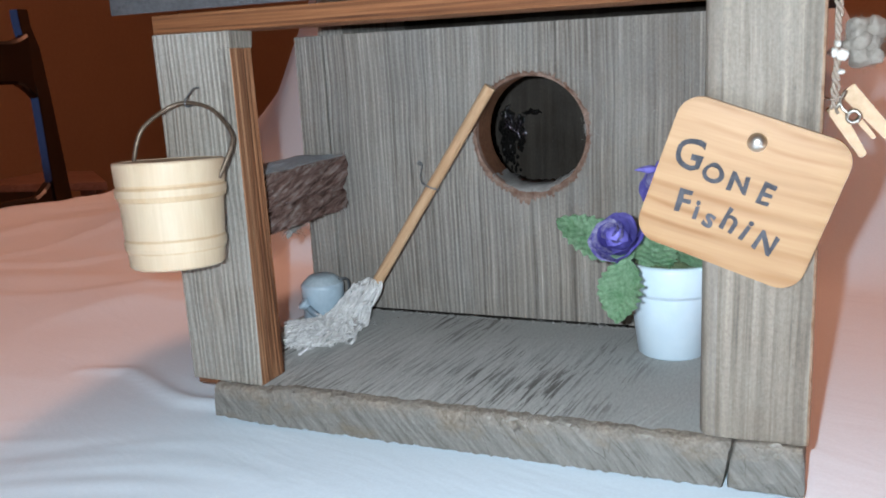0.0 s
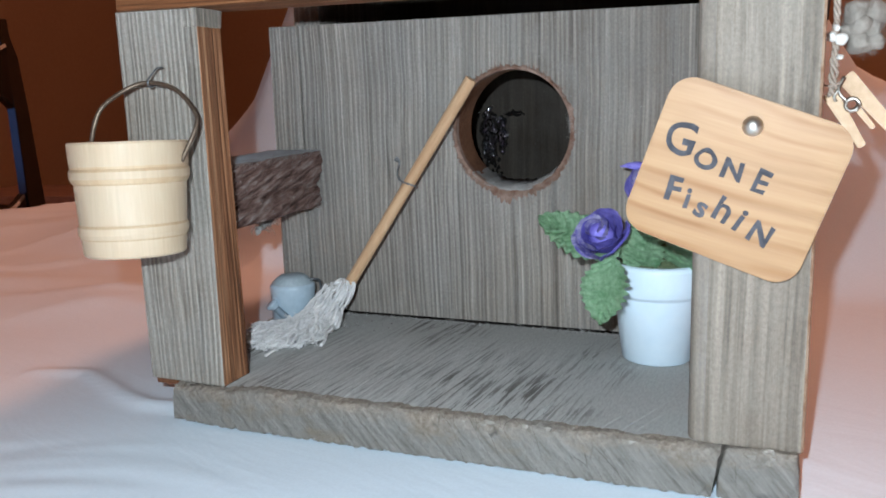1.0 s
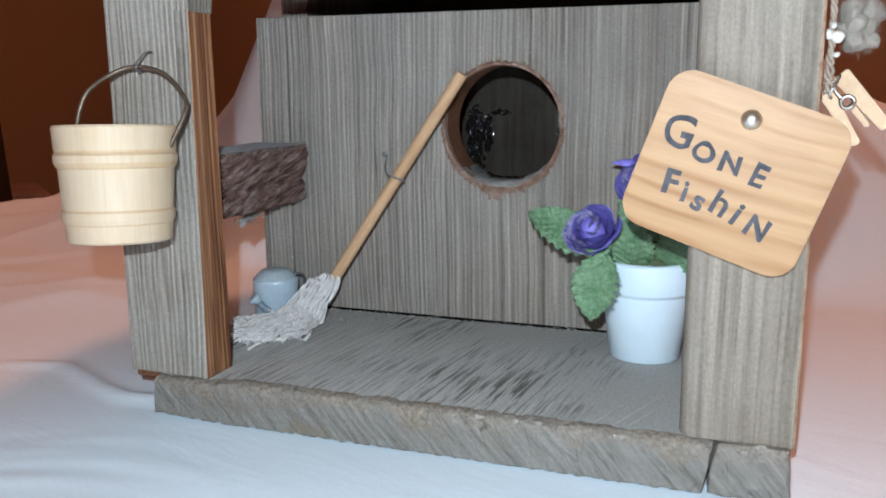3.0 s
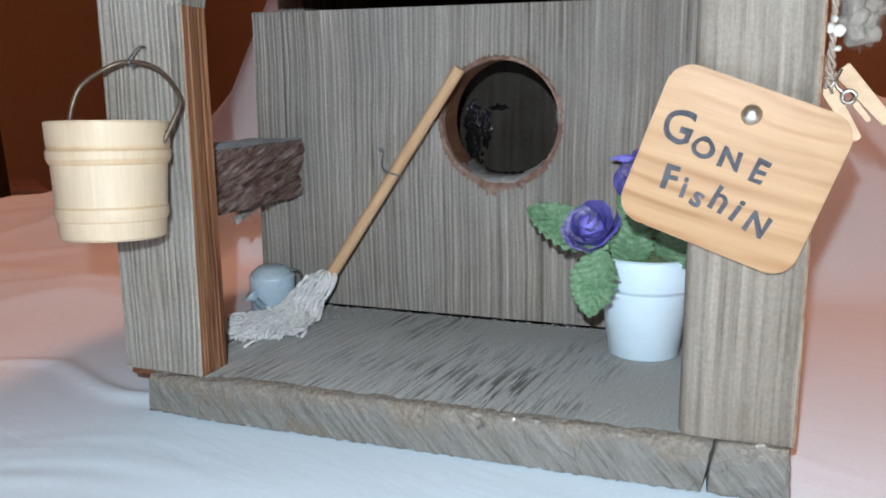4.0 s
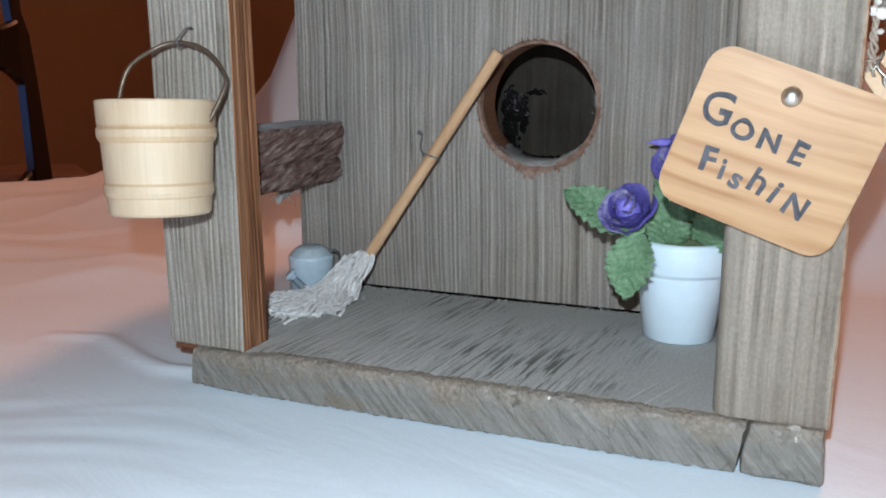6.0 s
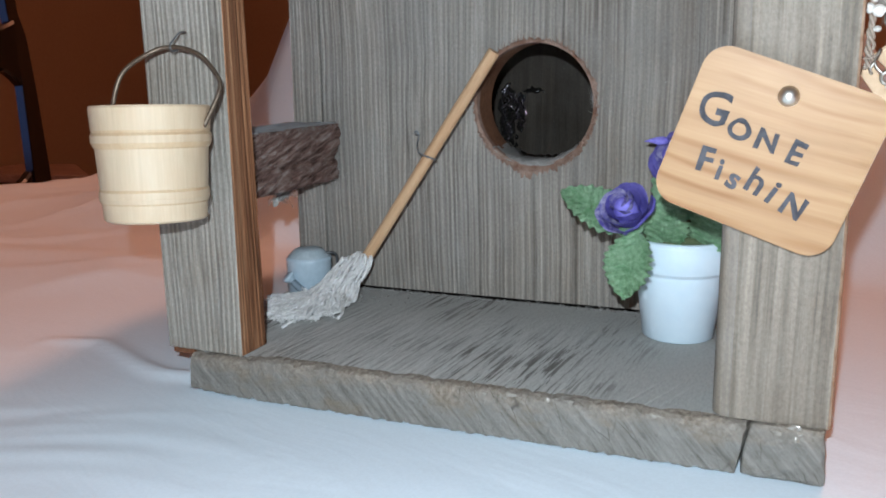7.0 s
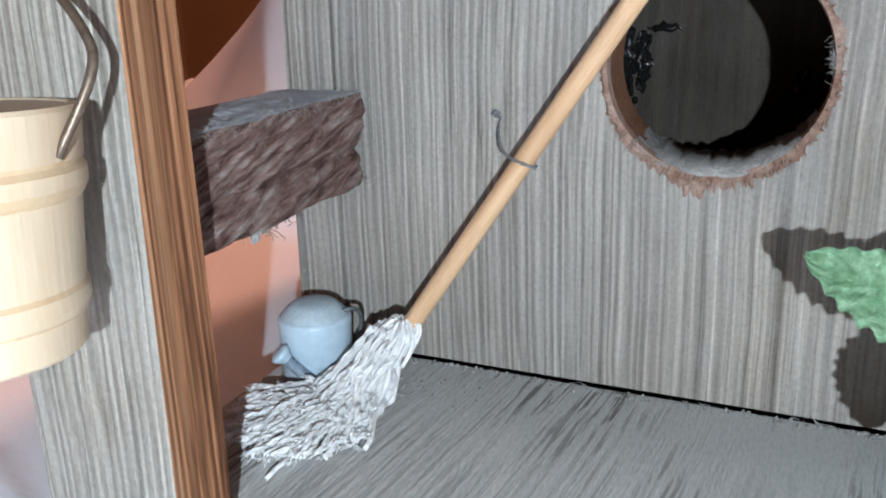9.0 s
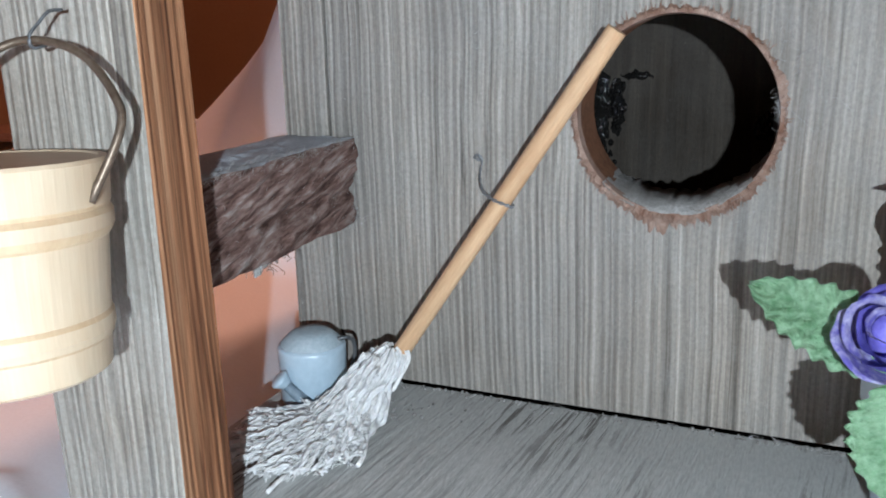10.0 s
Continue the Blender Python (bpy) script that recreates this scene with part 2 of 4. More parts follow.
roof_felt = speckled("grey_roofing", (0.045, 0.045, 0.05), (0.10, 0.10, 0.105), 900, 0.9, 0.0004)
hole_wood = speckled("torn_brown_wood", (0.095, 0.036, 0.017), (0.27, 0.12, 0.062), 900, 0.85, 0.0006)
splinter_wood = speckled("dusty_splinters", (0.14, 0.066, 0.041), (0.31, 0.220, 0.178), 420, 0.9, 0.0005, big=150, low=0.36, high=0.64)
dust_grey = speckled("grey_lint", (0.21, 0.20, 0.19), (0.40, 0.39, 0.375), 1300, 0.95, 0.0007)
# wood inside the box; its darkness also serves as shade in the floor seam
inner_wood_seam_shade = wood("dark_inner_wood_and_seam_shade", [(0.3, (0.020, 0.0145, 0.010)), (0.5, (0.040, 0.031, 0.023)), (0.72, (0.064, 0.052, 0.040))], 260, 14, "z", relief=0.0005, dust=(0.062, 0.056, 0.050))
bark = wood("dusty_bark", [(0.36, (0.055, 0.028, 0.022)), (0.46, (0.13, 0.075, 0.062)), (0.55, (0.205, 0.137, 0.118)), (0.63, (0.27, 0.212, 0.192)), (0.78, (0.46, 0.418, 0.398))], 640, 110, "y", rough=0.95, relief=0.0013, fine=1300.0, turn=(-15, 0, 0), hairs=0.3, warp=0.0025)
bark_dust = speckled("blue_grey_dust", (0.30, 0.33, 0.37), (0.48, 0.52, 0.56), 1100, 0.95, 0.0005)
dowel = wood("birch_dowel", [(0.3, (0.46, 0.27, 0.145)), (0.5, (0.56, 0.36, 0.21)), (0.72, (0.64, 0.43, 0.265))], 300, 18, "z", rough=0.55, relief=0.0001, turn=(0, -34, 0), hairs=0.22)
bucket_wood = wood("pale_turned_wood", [(0.3, (0.49, 0.375, 0.25)), (0.5, (0.545, 0.438, 0.31)), (0.72, (0.58, 0.482, 0.355))], 110, 22, "z", rough=0.55, relief=0.0001, hairs=0.16, blotch=(0.52, 0.37, 0.24))
hoop_edge_wood = wood("darker_turned_wood", [(0.3, (0.47, 0.325, 0.19)), (0.5, (0.52, 0.385, 0.245)), (0.72, (0.56, 0.43, 0.285))], 110, 22, "z", rough=0.55, relief=0.0001, hairs=0.16)
sign_wood = sign_material()
ink = speckled("faded_marker", (0.012, 0.013, 0.020), (0.085, 0.085, 0.10), 500, 0.6, 0.00005)
steel = speckled("bright_nail_steel", (0.50, 0.48, 0.43), (0.66, 0.64, 0.59), 900, 0.42, 0.00005, 1.0)
wire_metal = speckled("tarnished_wire", (0.10, 0.072, 0.052), (0.23, 0.18, 0.135), 900, 0.42, 0.0001, 0.6)
thin_wire = speckled("dull_thin_wire", (0.08, 0.085, 0.09), (0.22, 0.23, 0.24), 1500, 0.5, 0.0001, 0.6)
tie_metal = speckled("dusty_twisted_wire", (0.10, 0.105, 0.115), (0.34, 0.35, 0.36), 1200, 0.6, 0.0002, 0.3)
pot_glaze = speckled("pale_blue_paint", (0.62, 0.755, 0.86), (0.69, 0.81, 0.90), 300, 0.35, 0.00005, big=80)
can_paint = speckled("pale_blue_metal_paint", (0.35, 0.455, 0.535), (0.48, 0.59, 0.67), 500, 0.32, 0.0001, spec=0.6)
can_top = speckled("dusty_blue_lid", (0.28, 0.36, 0.41), (0.47, 0.54, 0.58), 1100, 0.7, 0.0002)
# spout: the can's blue, dusty and darkened for the shadow it stands in
can_dust_shade = speckled("dusty_shaded_blue_paint", (0.10, 0.14, 0.18), (0.30, 0.37, 0.42), 700, 0.55, 0.0002)
yarn = speckled("off_white_cotton_yarn", (0.62, 0.61, 0.595), (0.90, 0.89, 0.87), 900, 0.95, 0.00035, big=190, low=0.34, high=0.60, soft=0.0011)
petal_mat = speckled("violet_ribbon", (0.13, 0.11, 0.48), (0.30, 0.27, 0.72), 700, 0.6, 0.0002, big=150)
petal_dust = speckled("dusty_violet_ribbon", (0.17, 0.145, 0.50), (0.56, 0.53, 0.72), 900, 0.75, 0.0003, big=260, low=0.40, high=0.62)
leaf_mat = speckled("green_cloth_leaf", (0.14, 0.32, 0.155), (0.46, 0.68, 0.45), 1000, 0.34, 0.0009, spec=0.6, big=240)
moss_mat = speckled("grey_green_moss", (0.05, 0.075, 0.035), (0.20, 0.23, 0.13), 800, 0.95, 0.0008)
twine = speckled("pale_twine", (0.27, 0.20, 0.155), (0.52, 0.45, 0.385), 900, 0.7, 0.0004)
pin_wood = speckled("clothespin_wood", (0.55, 0.38, 0.24), (0.72, 0.54, 0.37), 700, 0.6, 0.0001)
dried_glue = speckled("white_dried_glue", (0.62, 0.60, 0.56), (0.76, 0.74, 0.70), 500, 0.25, 0.0002, spec=0.6)
cotton = speckled("white_cotton_wool", (0.26, 0.235, 0.205), (0.33, 0.30, 0.265), 500, 0.95, 0.0004)
glue = speckled("dark_glossy_resin", (0.004, 0.004, 0.004), (0.012, 0.011, 0.010), 900, 0.07, 0.0002, spec=0.6)
chair_wood = speckled("black_brown_lacquer", (0.008, 0.006, 0.005), (0.022, 0.015, 0.011), 60, 0.22, 0.0001, spec=1.0, big=12)
mahogany = wood("red_brown_wood", [(0.3, (0.40, 0.25, 0.19)), (0.5, (0.50, 0.33, 0.26)), (0.72, (0.58, 0.40, 0.32))], 40, 3, "x", rough=0.4, relief=0.0002, fine=300)
# added blue glow for the chair's sheen; its real source is unknown
sheen_glow, sheen_nodes, sheen_shader = nodes_of("blue_sheen_glow")
sheen_shader.inputs["Base Color"].default_value = (0.02, 0.02, 0.02, 1)
sheen_shader.inputs["Emission Color"].default_value = (0.20, 0.36, 0.92, 1)
sheen_shader.inputs["Emission Strength"].default_value = 0.8
wall_paint = speckled("rust_brown_wall_paint", (0.33, 0.215, 0.125), (0.38, 0.255, 0.15), 90, 0.8, 0.0003, big=3)
ceiling_paint = speckled("cream_ceiling_paint", (0.62, 0.56, 0.48), (0.70, 0.64, 0.56), 60, 0.9, 0.0003, big=3)
floor_boards = wood("dark_oak_floor", [(0.3, (0.05, 0.024, 0.012)), (0.5, (0.11, 0.055, 0.028)), (0.72, (0.17, 0.09, 0.047))], 18, 1.2, "y", rough=0.4, relief=0.0004, fine=90)


def cloth_material():
    m, nt, b = nodes_of("white_table_cloth", 0.9)
    b.inputs["Specular IOR Level"].default_value = 0.1
    weave = noise_of(nt, coords(nt, (1400, 1400, 1400)), 1.0, 2, 0.5)
    soft = noise_of(nt, coords(nt, (9, 5, 9)), 1.0, 4, 0.55, 0.4)
    creases = noise_of(nt, coords(nt, (15, 34, 15), (0, 0, 25)), 1.0, 4, 0.5, 0.8)
    colour = ramp(nt, soft, [(0.3, (0.705, 0.815, 0.91)), (0.7, (0.755, 0.865, 0.955))])
    nt.links.new(blend(nt, colour, ramp(nt, weave, [(0.35, (0.93, 0.93, 0.93)), (0.65, (1, 1, 1))]), 0.5, "MULTIPLY"), b.inputs["Base Color"])
    bump(nt, b, blend(nt, creases, weave, 0.02), 0.22, 0.004)
    return m


cloth_mat = cloth_material()


# ---- building helpers; shapes are given in millimetres ----
MM = 0.001


def mm(x, y, z):
    return Vector((x * MM, y * MM, z * MM))


def thing(name, at, label, category, group="", kind=""):
    ob = new(name)
    ob.empty_display_size = 0.01
    ob.location = mm(*at)
    return tagged(ob, label, category, group, kind)


def part(name, bm, material, parent=None, label="", kind="", smooth=False):
    """One bmesh as one mesh object under a thing or a part; parts keep world coordinates."""
    me = bpy.data.meshes.new(name)
    bmesh.ops.recalc_face_normals(bm, faces=bm.faces)
    for f in bm.faces:
        f.smooth = smooth
    bm.to_mesh(me)
    bm.free()
    for m in material if isinstance(material, (list, tuple)) else [material]:
        me.materials.append(m)
    ob = new(name, me)
    if parent:
        ob.parent = parent
        ob.matrix_parent_inverse = Matrix.Translation(parent.location).inverted()
    return tagged(ob, label, kind=kind)


def prism(corners, z0, z1, bevel=0.4, seg=2):
    """An upright prism over a four-cornered plan, with worn edges."""
    bm = bmesh.new()
    low = [bm.verts.new(mm(x, y, z0)) for x, y in corners]
    top = [bm.verts.new(mm(x, y, z1)) for x, y in corners]
    n = len(corners)
    bm.faces.new(low[::-1])
    bm.faces.new(top)
    for i in range(n):
        bm.faces.new((low[i], low[(i + 1) % n], top[(i + 1) % n], top[i]))
    if bevel:
        bmesh.ops.bevel(bm, geom=bm.edges[:], offset=bevel * MM, segments=seg, affect="EDGES", profile=0.6)
    return bm


def box(x0, x1, y0, y1, z0, z1, bevel=0.4, seg=2):
    return prism([(x0, y0), (x1, y0), (x1, y1), (x0, y1)], z0, z1, bevel, seg)


def lathe(profile, centre, seg=40, tilt=None):
    """A turned body: (radius, height) pairs round an upright axis."""
    bm = bmesh.new()
    rings = []
    for r, z in profile:
        if r < 1e-4:
            rings.append([bm.verts.new(mm(0, 0, z))])
        else:
            rings.append([bm.verts.new(mm(r * math.cos(2 * math.pi * k / seg), r * math.sin(2 * math.pi * k / seg), z)) for k in range(seg)])
    for a, b in zip(rings, rings[1:]):
        for k in range(seg):
            j = (k + 1) % seg
            face = [a[k % len(a)], a[j % len(a)], b[j % len(b)], b[k % len(b)]]
            face = list(dict.fromkeys(face))
            if len(face) > 2:
                bm.faces.new(face)
    bm.transform(Matrix.Translation(mm(*centre)) @ (tilt or Matrix.Identity(4)))
    return bm


def tube(bm, points, radius, seg=8, taper=1.0, cap=True):
    """A round bar through points, given in millimetres."""
    pts = [Vector(p) for p in points]
    rings, up = [], Vector((0.13, 0.21, 1)).normalized()
    for i, p in enumerate(pts):
        way = (pts[min(i + 1, len(pts) - 1)] - pts[max(i - 1, 0)]).normalized()
        side = way.cross(up)
        side = side.normalized() if side.length > 1e-3 else way.orthogonal().normalized()
        over = side.cross(way).normalized()
        r = radius * (1 + (taper - 1) * i / (len(pts) - 1))
        rings.append([bm.verts.new((p + r * (math.cos(2 * math.pi * k / seg) * side + math.sin(2 * math.pi * k / seg) * over)) * MM) for k in range(seg)])
    for a, b in zip(rings, rings[1:]):
        for k in range(seg):
            bm.faces.new((a[k], a[(k + 1) % seg], b[(k + 1) % seg], b[k]))
    if cap:
        bm.faces.new(rings[0][::-1])
        bm.faces.new(rings[-1])
    return bm


def curve_points(knots, n):
    """A smooth line of n points through a few knots."""
    k = [Vector(p) for p in knots]
    k = [2 * k[0] - k[1]] + k + [2 * k[-1] - k[-2]]
    out = []
    for i in range(n):
        s = i / (n - 1) * (len(k) - 3)
        j = min(int(s), len(k) - 4)
        u = s - j
        a, b, c, d = k[j : j + 4]
        out.append(0.5 * (2 * b + (c - a) * u + (2 * a - 5 * b + 4 * c - d) * u * u + (3 * b - a - 3 * c + d) * u**3))
    return out


def roughen(bm, size, scale, keep=None):
    """Pushes vertices about by smooth noise, size in millimetres."""
    for v in bm.verts:
        if keep and keep(v.co):
            continue
        v.co += noise.noise_vector(v.co * scale) * size * MM


# ---- the room ----
def slab(name, x0, x1, y0, y1, z0, z1, material):
    bm = bmesh.new()
    bmesh.ops.create_cube(bm, size=1)
    bm.transform(Matrix.Translation(((x0 + x1) / 2, (y0 + y1) / 2, (z0 + z1) / 2)) @ Matrix.Diagonal((x1 - x0, y1 - y0, z1 - z0, 1)))
    return part(name, bm, material)


for name, dims in (
    ("wall_west", (-2.12, -2.0, -2.0, 2.4, -0.75, 1.75)),
    ("wall_east", (2.2, 2.32, -2.0, 2.4, -0.75, 1.75)),
    ("wall_north", (-2.12, 2.32, 2.4, 2.52, -0.75, 1.75)),
    ("wall_south", (-2.12, 2.32, -2.12, -2.0, -0.75, 1.75)),
):
    tagged(slab(name, *dims, wall_paint), "plain rust-brown painted room wall", "wall", kind="structure")
tagged(slab("floor", -2.12, 2.32, -2.12, 2.52, -0.85, -0.75, floor_boards), "dark brown oak room floor", "floor", kind="structure")
tagged(slab("ceiling", -2.12, 2.32, -2.12, 2.52, 1.75, 1.85, ceiling_paint), "plain cream painted ceiling", "ceiling", kind="structure")


# ---- table and cloth ----
def build_table():
    t = thing("dining_table", (50, 150, -750), "dark wooden dining table under a white cloth", "table")
    part("tabletop", box(-480, 640, -680, 950, -34, -6, 4), chair_wood, t)
    for x, y in ((-440, -640), (600, -640), (-440, 910), (600, 910)):
        part("leg", prism([(x - 30, y - 30), (x + 30, y - 30), (x + 30, y + 30), (x - 30, y + 30)], -750, -34, 4), chair_wood, t)


def step(a, b, x):
    u = min(max((x - a) / (b - a), 0.0), 1.0)
    return u * u * (3 - 2 * u)


def between(x, table):
    for (x0, z0), (x1, z1) in zip(table, table[1:]):
        if x <= x1:
            return z0 + (z1 - z0) * max(0.0, (x - x0) / (x1 - x0))
    return table[-1][1]


# a sharp crease that runs from under the house's front corner out over the cloth
CREASE = [(-0.085, 0.0365), (-0.0964, 0.0351), (-0.1071, 0.0386), (-0.121, 0.0462), (-0.1321, 0.0513), (-0.150, 0.048)]


def off_crease(x, y):
    best = 1.0
    for (ax, ay), (bx, by) in zip(CREASE, CREASE[1:]):
        u = min(1, max(0, ((x - ax) * (bx - ax) + (y - ay) * (by - ay)) / ((bx - ax) ** 2 + (by - ay) ** 2)))
        best = min(best, math.hypot(x - ax - u * (bx - ax), y - ay - u * (by - ay)))
    return best


RISE = [(-0.44, 0), (-0.36, 0.006), (-0.322, 0.018), (-0.298, 0.036), (-0.271, 0.071), (-0.237, 0.108), (-0.226, 0.14), (-0.207, 0.18), (-0.165, 0.20), (0.02, 0.20), (0.07, 0.13), (0.098, 0.088), (0.125, 0.073), (0.19, 0.045), (0.28, 0.015), (0.37, 0)]


def cloth_height(x, y):
    """The cloth lies flat round the house, is gathered up behind it, and falls over the table's edges."""
    z = between(x, RISE) * step(0.20, 0.37, y + 0.02 * noise.noise((x * 9, 3, 0))) * step(0.90, 0.62, y)
    flat = max(abs(x + 0.005) - 0.10, abs(y - 0.145) - 0.13, 0.0)
    fold = noise.noise((x * 7 + y * 5, y * 9 - x * 3, 1.7)) * 0.006 + noise.noise((x * 22 - y * 9, y * 31, 5.1)) * 0.0016
    # shallow pressed creases that wander across the table
    crease = (1 - abs(noise.noise((x * 6.5 + y * 2, y * 8.5 - x * 4, 9.3)))) ** 9 * 0.0042 + (1 - abs(noise.noise((x * 13 - y * 6, y * 11 + x * 5, 2.2)))) ** 12 * 0.0024
    z += max(fold + crease, -0.004) * step(0.0, 0.10, flat) * (0.15 + 0.85 * step(0.05, 0.17, y))
    if -0.17 < x < -0.07 and 0.0 < y < 0.09:
        z += 0.0016 * math.exp(-((off_crease(x, y) / 0.0032) ** 2)) * step(-0.17, -0.13, x)
    # low ripples pressed across the front
    z += 0.0006 * noise.noise((x * 22 + y * 14, y * 120 + 9 * noise.noise((x * 8, y * 8, 0)), 4.0)) * step(0.30, 0.05, abs(y + 0.06)) * step(0.03, -0.02, y)
    return z - 0.0005


def build_cloth():
    cloth = None
    bm = bmesh.new()
    xs = [-0.496, -0.494] + [(-0.49 + 0.0055 * i) for i in range(0, 208)] + [0.656] + [-0.17 + 0.0018 * i for i in range(56)]
    xs = sorted(set(round(x, 4) for x in xs))
    ys = [-0.70 + 0.0075 * i for i in range(0, 70)] + [-0.18 + 0.0022 * i for i in range(0, 124)] + [0.095 + 0.0055 * i for i in range(0, 159)]
    ys = sorted(set(round(y, 4) for y in ys))
    grid = []
    for x in xs:
        col = []
        for y in ys:
            drop = 0.0
            if x < -0.4925:
                drop = 0.30 if x < -0.495 else 0.012
            if x > 0.655:
                drop = 0.3
            wave = 0.012 * math.sin(y * 27) if drop > 0.1 else 0
            col.append(bm.verts.new((x + wave, y, cloth_height(x, y) - drop)))
        grid.append(col)
    for a, b in zip(grid, grid[1:]):
        for j in range(len(ys) - 1):
            bm.faces.new((a[j], b[j], b[j + 1], a[j + 1]))
    cloth = part("tablecloth", bm, cloth_mat, smooth=True)
    cloth.modifiers.new("thickness", "SOLIDIFY").thickness = 0.0012
    cloth.modifiers["thickness"].offset = -1
    tagged(cloth, "white cotton tablecloth, creased and gathered up behind the birdhouse", "tablecloth")


build_table()
build_cloth()


def swept(sections):
    """A straight-grained member: rectangles (x0, x1, y0, y1, z) joined one above the other."""
    bm = bmesh.new()
    rows = [[bm.verts.new(mm(x, y, z)) for x, y in ((x0, y0), (x1, y0), (x1, y1), (x0, y1))] for x0, x1, y0, y1, z in sections]
    for a, b in zip(rows, rows[1:]):
        for i in range(4):
            bm.faces.new((a[i], a[(i + 1) % 4], b[(i + 1) % 4], b[i]))
    bm.faces.new(rows[0][::-1])
    bm.faces.new(rows[-1])
    bmesh.ops.bevel(bm, geom=bm.edges[:], offset=1.2 * MM, segments=2, affect="EDGES")
    return bm


def chair_rail(y0, y1, low, high, flare_low, flare_high):
    """A cross rail between the posts, deeper where it meets them."""
    bm = bmesh.new()
    rows = []
    n = 40
    for i in range(n + 1):
        u = i / n
        end = min(u, 1 - u) * (y1 - y0)
        f = max(0.0, 1 - end / 34) ** 1.7
        x = -1256 - 26 * math.sin(math.pi * u)
        lo, hi = low + (flare_low - low) * f, high + (flare_high - high) * f
        rows.append([bm.verts.new(mm(a, y0 + (y1 - y0) * u, z)) for a, z in ((x - 9, lo), (x + 5, lo), (x + 8, lo + 6), (x + 8, hi - 6), (x + 5, hi), (x - 9, hi))])
    for a, b in zip(rows, rows[1:]):
        for i in range(6):
            bm.faces.new((a[i], a[(i + 1) % 6], b[(i + 1) % 6], b[i]))
    bm.faces.new(rows[0])
    bm.faces.new(rows[-1][::-1])
    return bm


def build_chair():
    c = thing("dining_chair", (-1050, 860, -750), "near-black lacquered ladder-back dining chair by the wall", "chair")
    for y in (1050, 630):
        m = 1 if y > 800 else -1
        path = [(-1236, 22, -750), (-1238, 20, -420), (-1244, 16, -200), (-1250, 12, -110), (-1250, 7, 57), (-1254, 0, 150), (-1257, -4, 190), (-1259, -4, 219)]
        part("back_post", swept([(x - 21, x, *sorted((y + m * d, y + m * (d + (40 if z < -60 else 31 if z < 180 else 24)))), z) for x, d, z in path]), chair_wood, c)
    part("crest_rail", chair_rail(661, 1052, 87, 163, 60, 176), chair_wood, c)
    part("lower_rail", chair_rail(661, 1054, -178, -120, -200, -96), chair_wood, c)
    part("seat", box(-1240, -830, 630, 1095, -320, -285, 12), chair_wood, c)
    for y in (640, 1052):
        part("front_leg", prism([(-868, y), (-832, y), (-832, y + 34), (-868, y + 34)], -750, -320, 4), chair_wood, c)


def build_side_table():
    t = thing("side_table", (-1800, 1590, -750), "low reddish-brown side table against the wall", "side table")
    top = [(-1580, 1536), (-1824, 1738), (-1985, 1704), (-1975, 1455)]
    part("tabletop", prism(top, -192, -170, 3), mahogany, t)
    inner = [(-1640, 1555), (-1825, 1710), (-1960, 1685), (-1955, 1480)]
    part("shelf", prism(inner, -470, -455, 2), mahogany, t)
    for x, y in inner:
        part("leg", prism([(x - 14, y - 14), (x + 14, y - 14), (x + 14, y + 14), (x - 14, y + 14)], -750, -192, 2), mahogany, t)


# unseen window, added only so the lacquered chair reflects something blue
def build_sheen_window():
    w = thing("sheen_window", (-1990, 360, 100), "added unseen window, glowing blue for the chair's sheen", "window", kind="structure")
    for z0, z1 in ((-260, -210), (560, 610)):
        part("sheen_window_frame", box(-1999, -1960, 130, 590, z0, z1, 3), mahogany, w)
    for y0, y1 in ((130, 180), (540, 590)):
        part("sheen_window_frame", box(-1999, -1960, y0, y1, -209, 559, 3), mahogany, w)
    part("sheen_pane", box(-1998, -1990, 181, 539, -208, 558, 0), sheen_glow, w)


build_sheen_window()
build_side_table()
build_chair()


# ---- the birdhouse ----
house = thing("birdhouse", (-5, 145, 0), "rustic weathered grey wooden birdhouse with an open front porch", "birdhouse")
HX, HZ, HR = -8.3, 71.5, 17.9  # entrance hole


def holed_board(x0, x1, y0, y1, z0, z1):
    """A board with a round hole through it, one ring of faces round the hole on each side."""
    bm = bmesh.new()
    n = 96
    hole, rim = [], []
    for k in range(n):
        a = 2 * math.pi * k / n
        c, s = math.cos(a), math.sin(a)
        hole.append((HX + HR * c, HZ + HR * s))
        far = min((x1 - HX) / c if c > 1e-9 else 1e9, (x0 - HX) / c if c < -1e-9 else 1e9, (z1 - HZ) / s if s > 1e-9 else 1e9, (z0 - HZ) / s if s < -1e-9 else 1e9)
        rim.append((HX + far * c, HZ + far * s))
    for cx, cz in ((x0, z0), (x1, z0), (x1, z1), (x0, z1)):
        k = min(range(n), key=lambda i: (rim[i][0] - cx) ** 2 + (rim[i][1] - cz) ** 2)
        rim[k] = (cx, cz)
    sheets = []
    for y in (y0, y1):
        sheets.append(([bm.verts.new(mm(x, y, z)) for x, z in hole], [bm.verts.new(mm(x, y, z)) for x, z in rim]))
    (fh, fr), (bh, br) = sheets
    for k in range(n):
        j = (k + 1) % n
        bm.faces.new((fh[k], fh[j], fr[j], fr[k]))
        bm.faces.new((bh[k], br[k], br[j], bh[j]))
        bm.faces.new((fr[k], fr[j], br[j], br[k]))
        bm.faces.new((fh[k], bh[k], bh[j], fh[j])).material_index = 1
    return bm


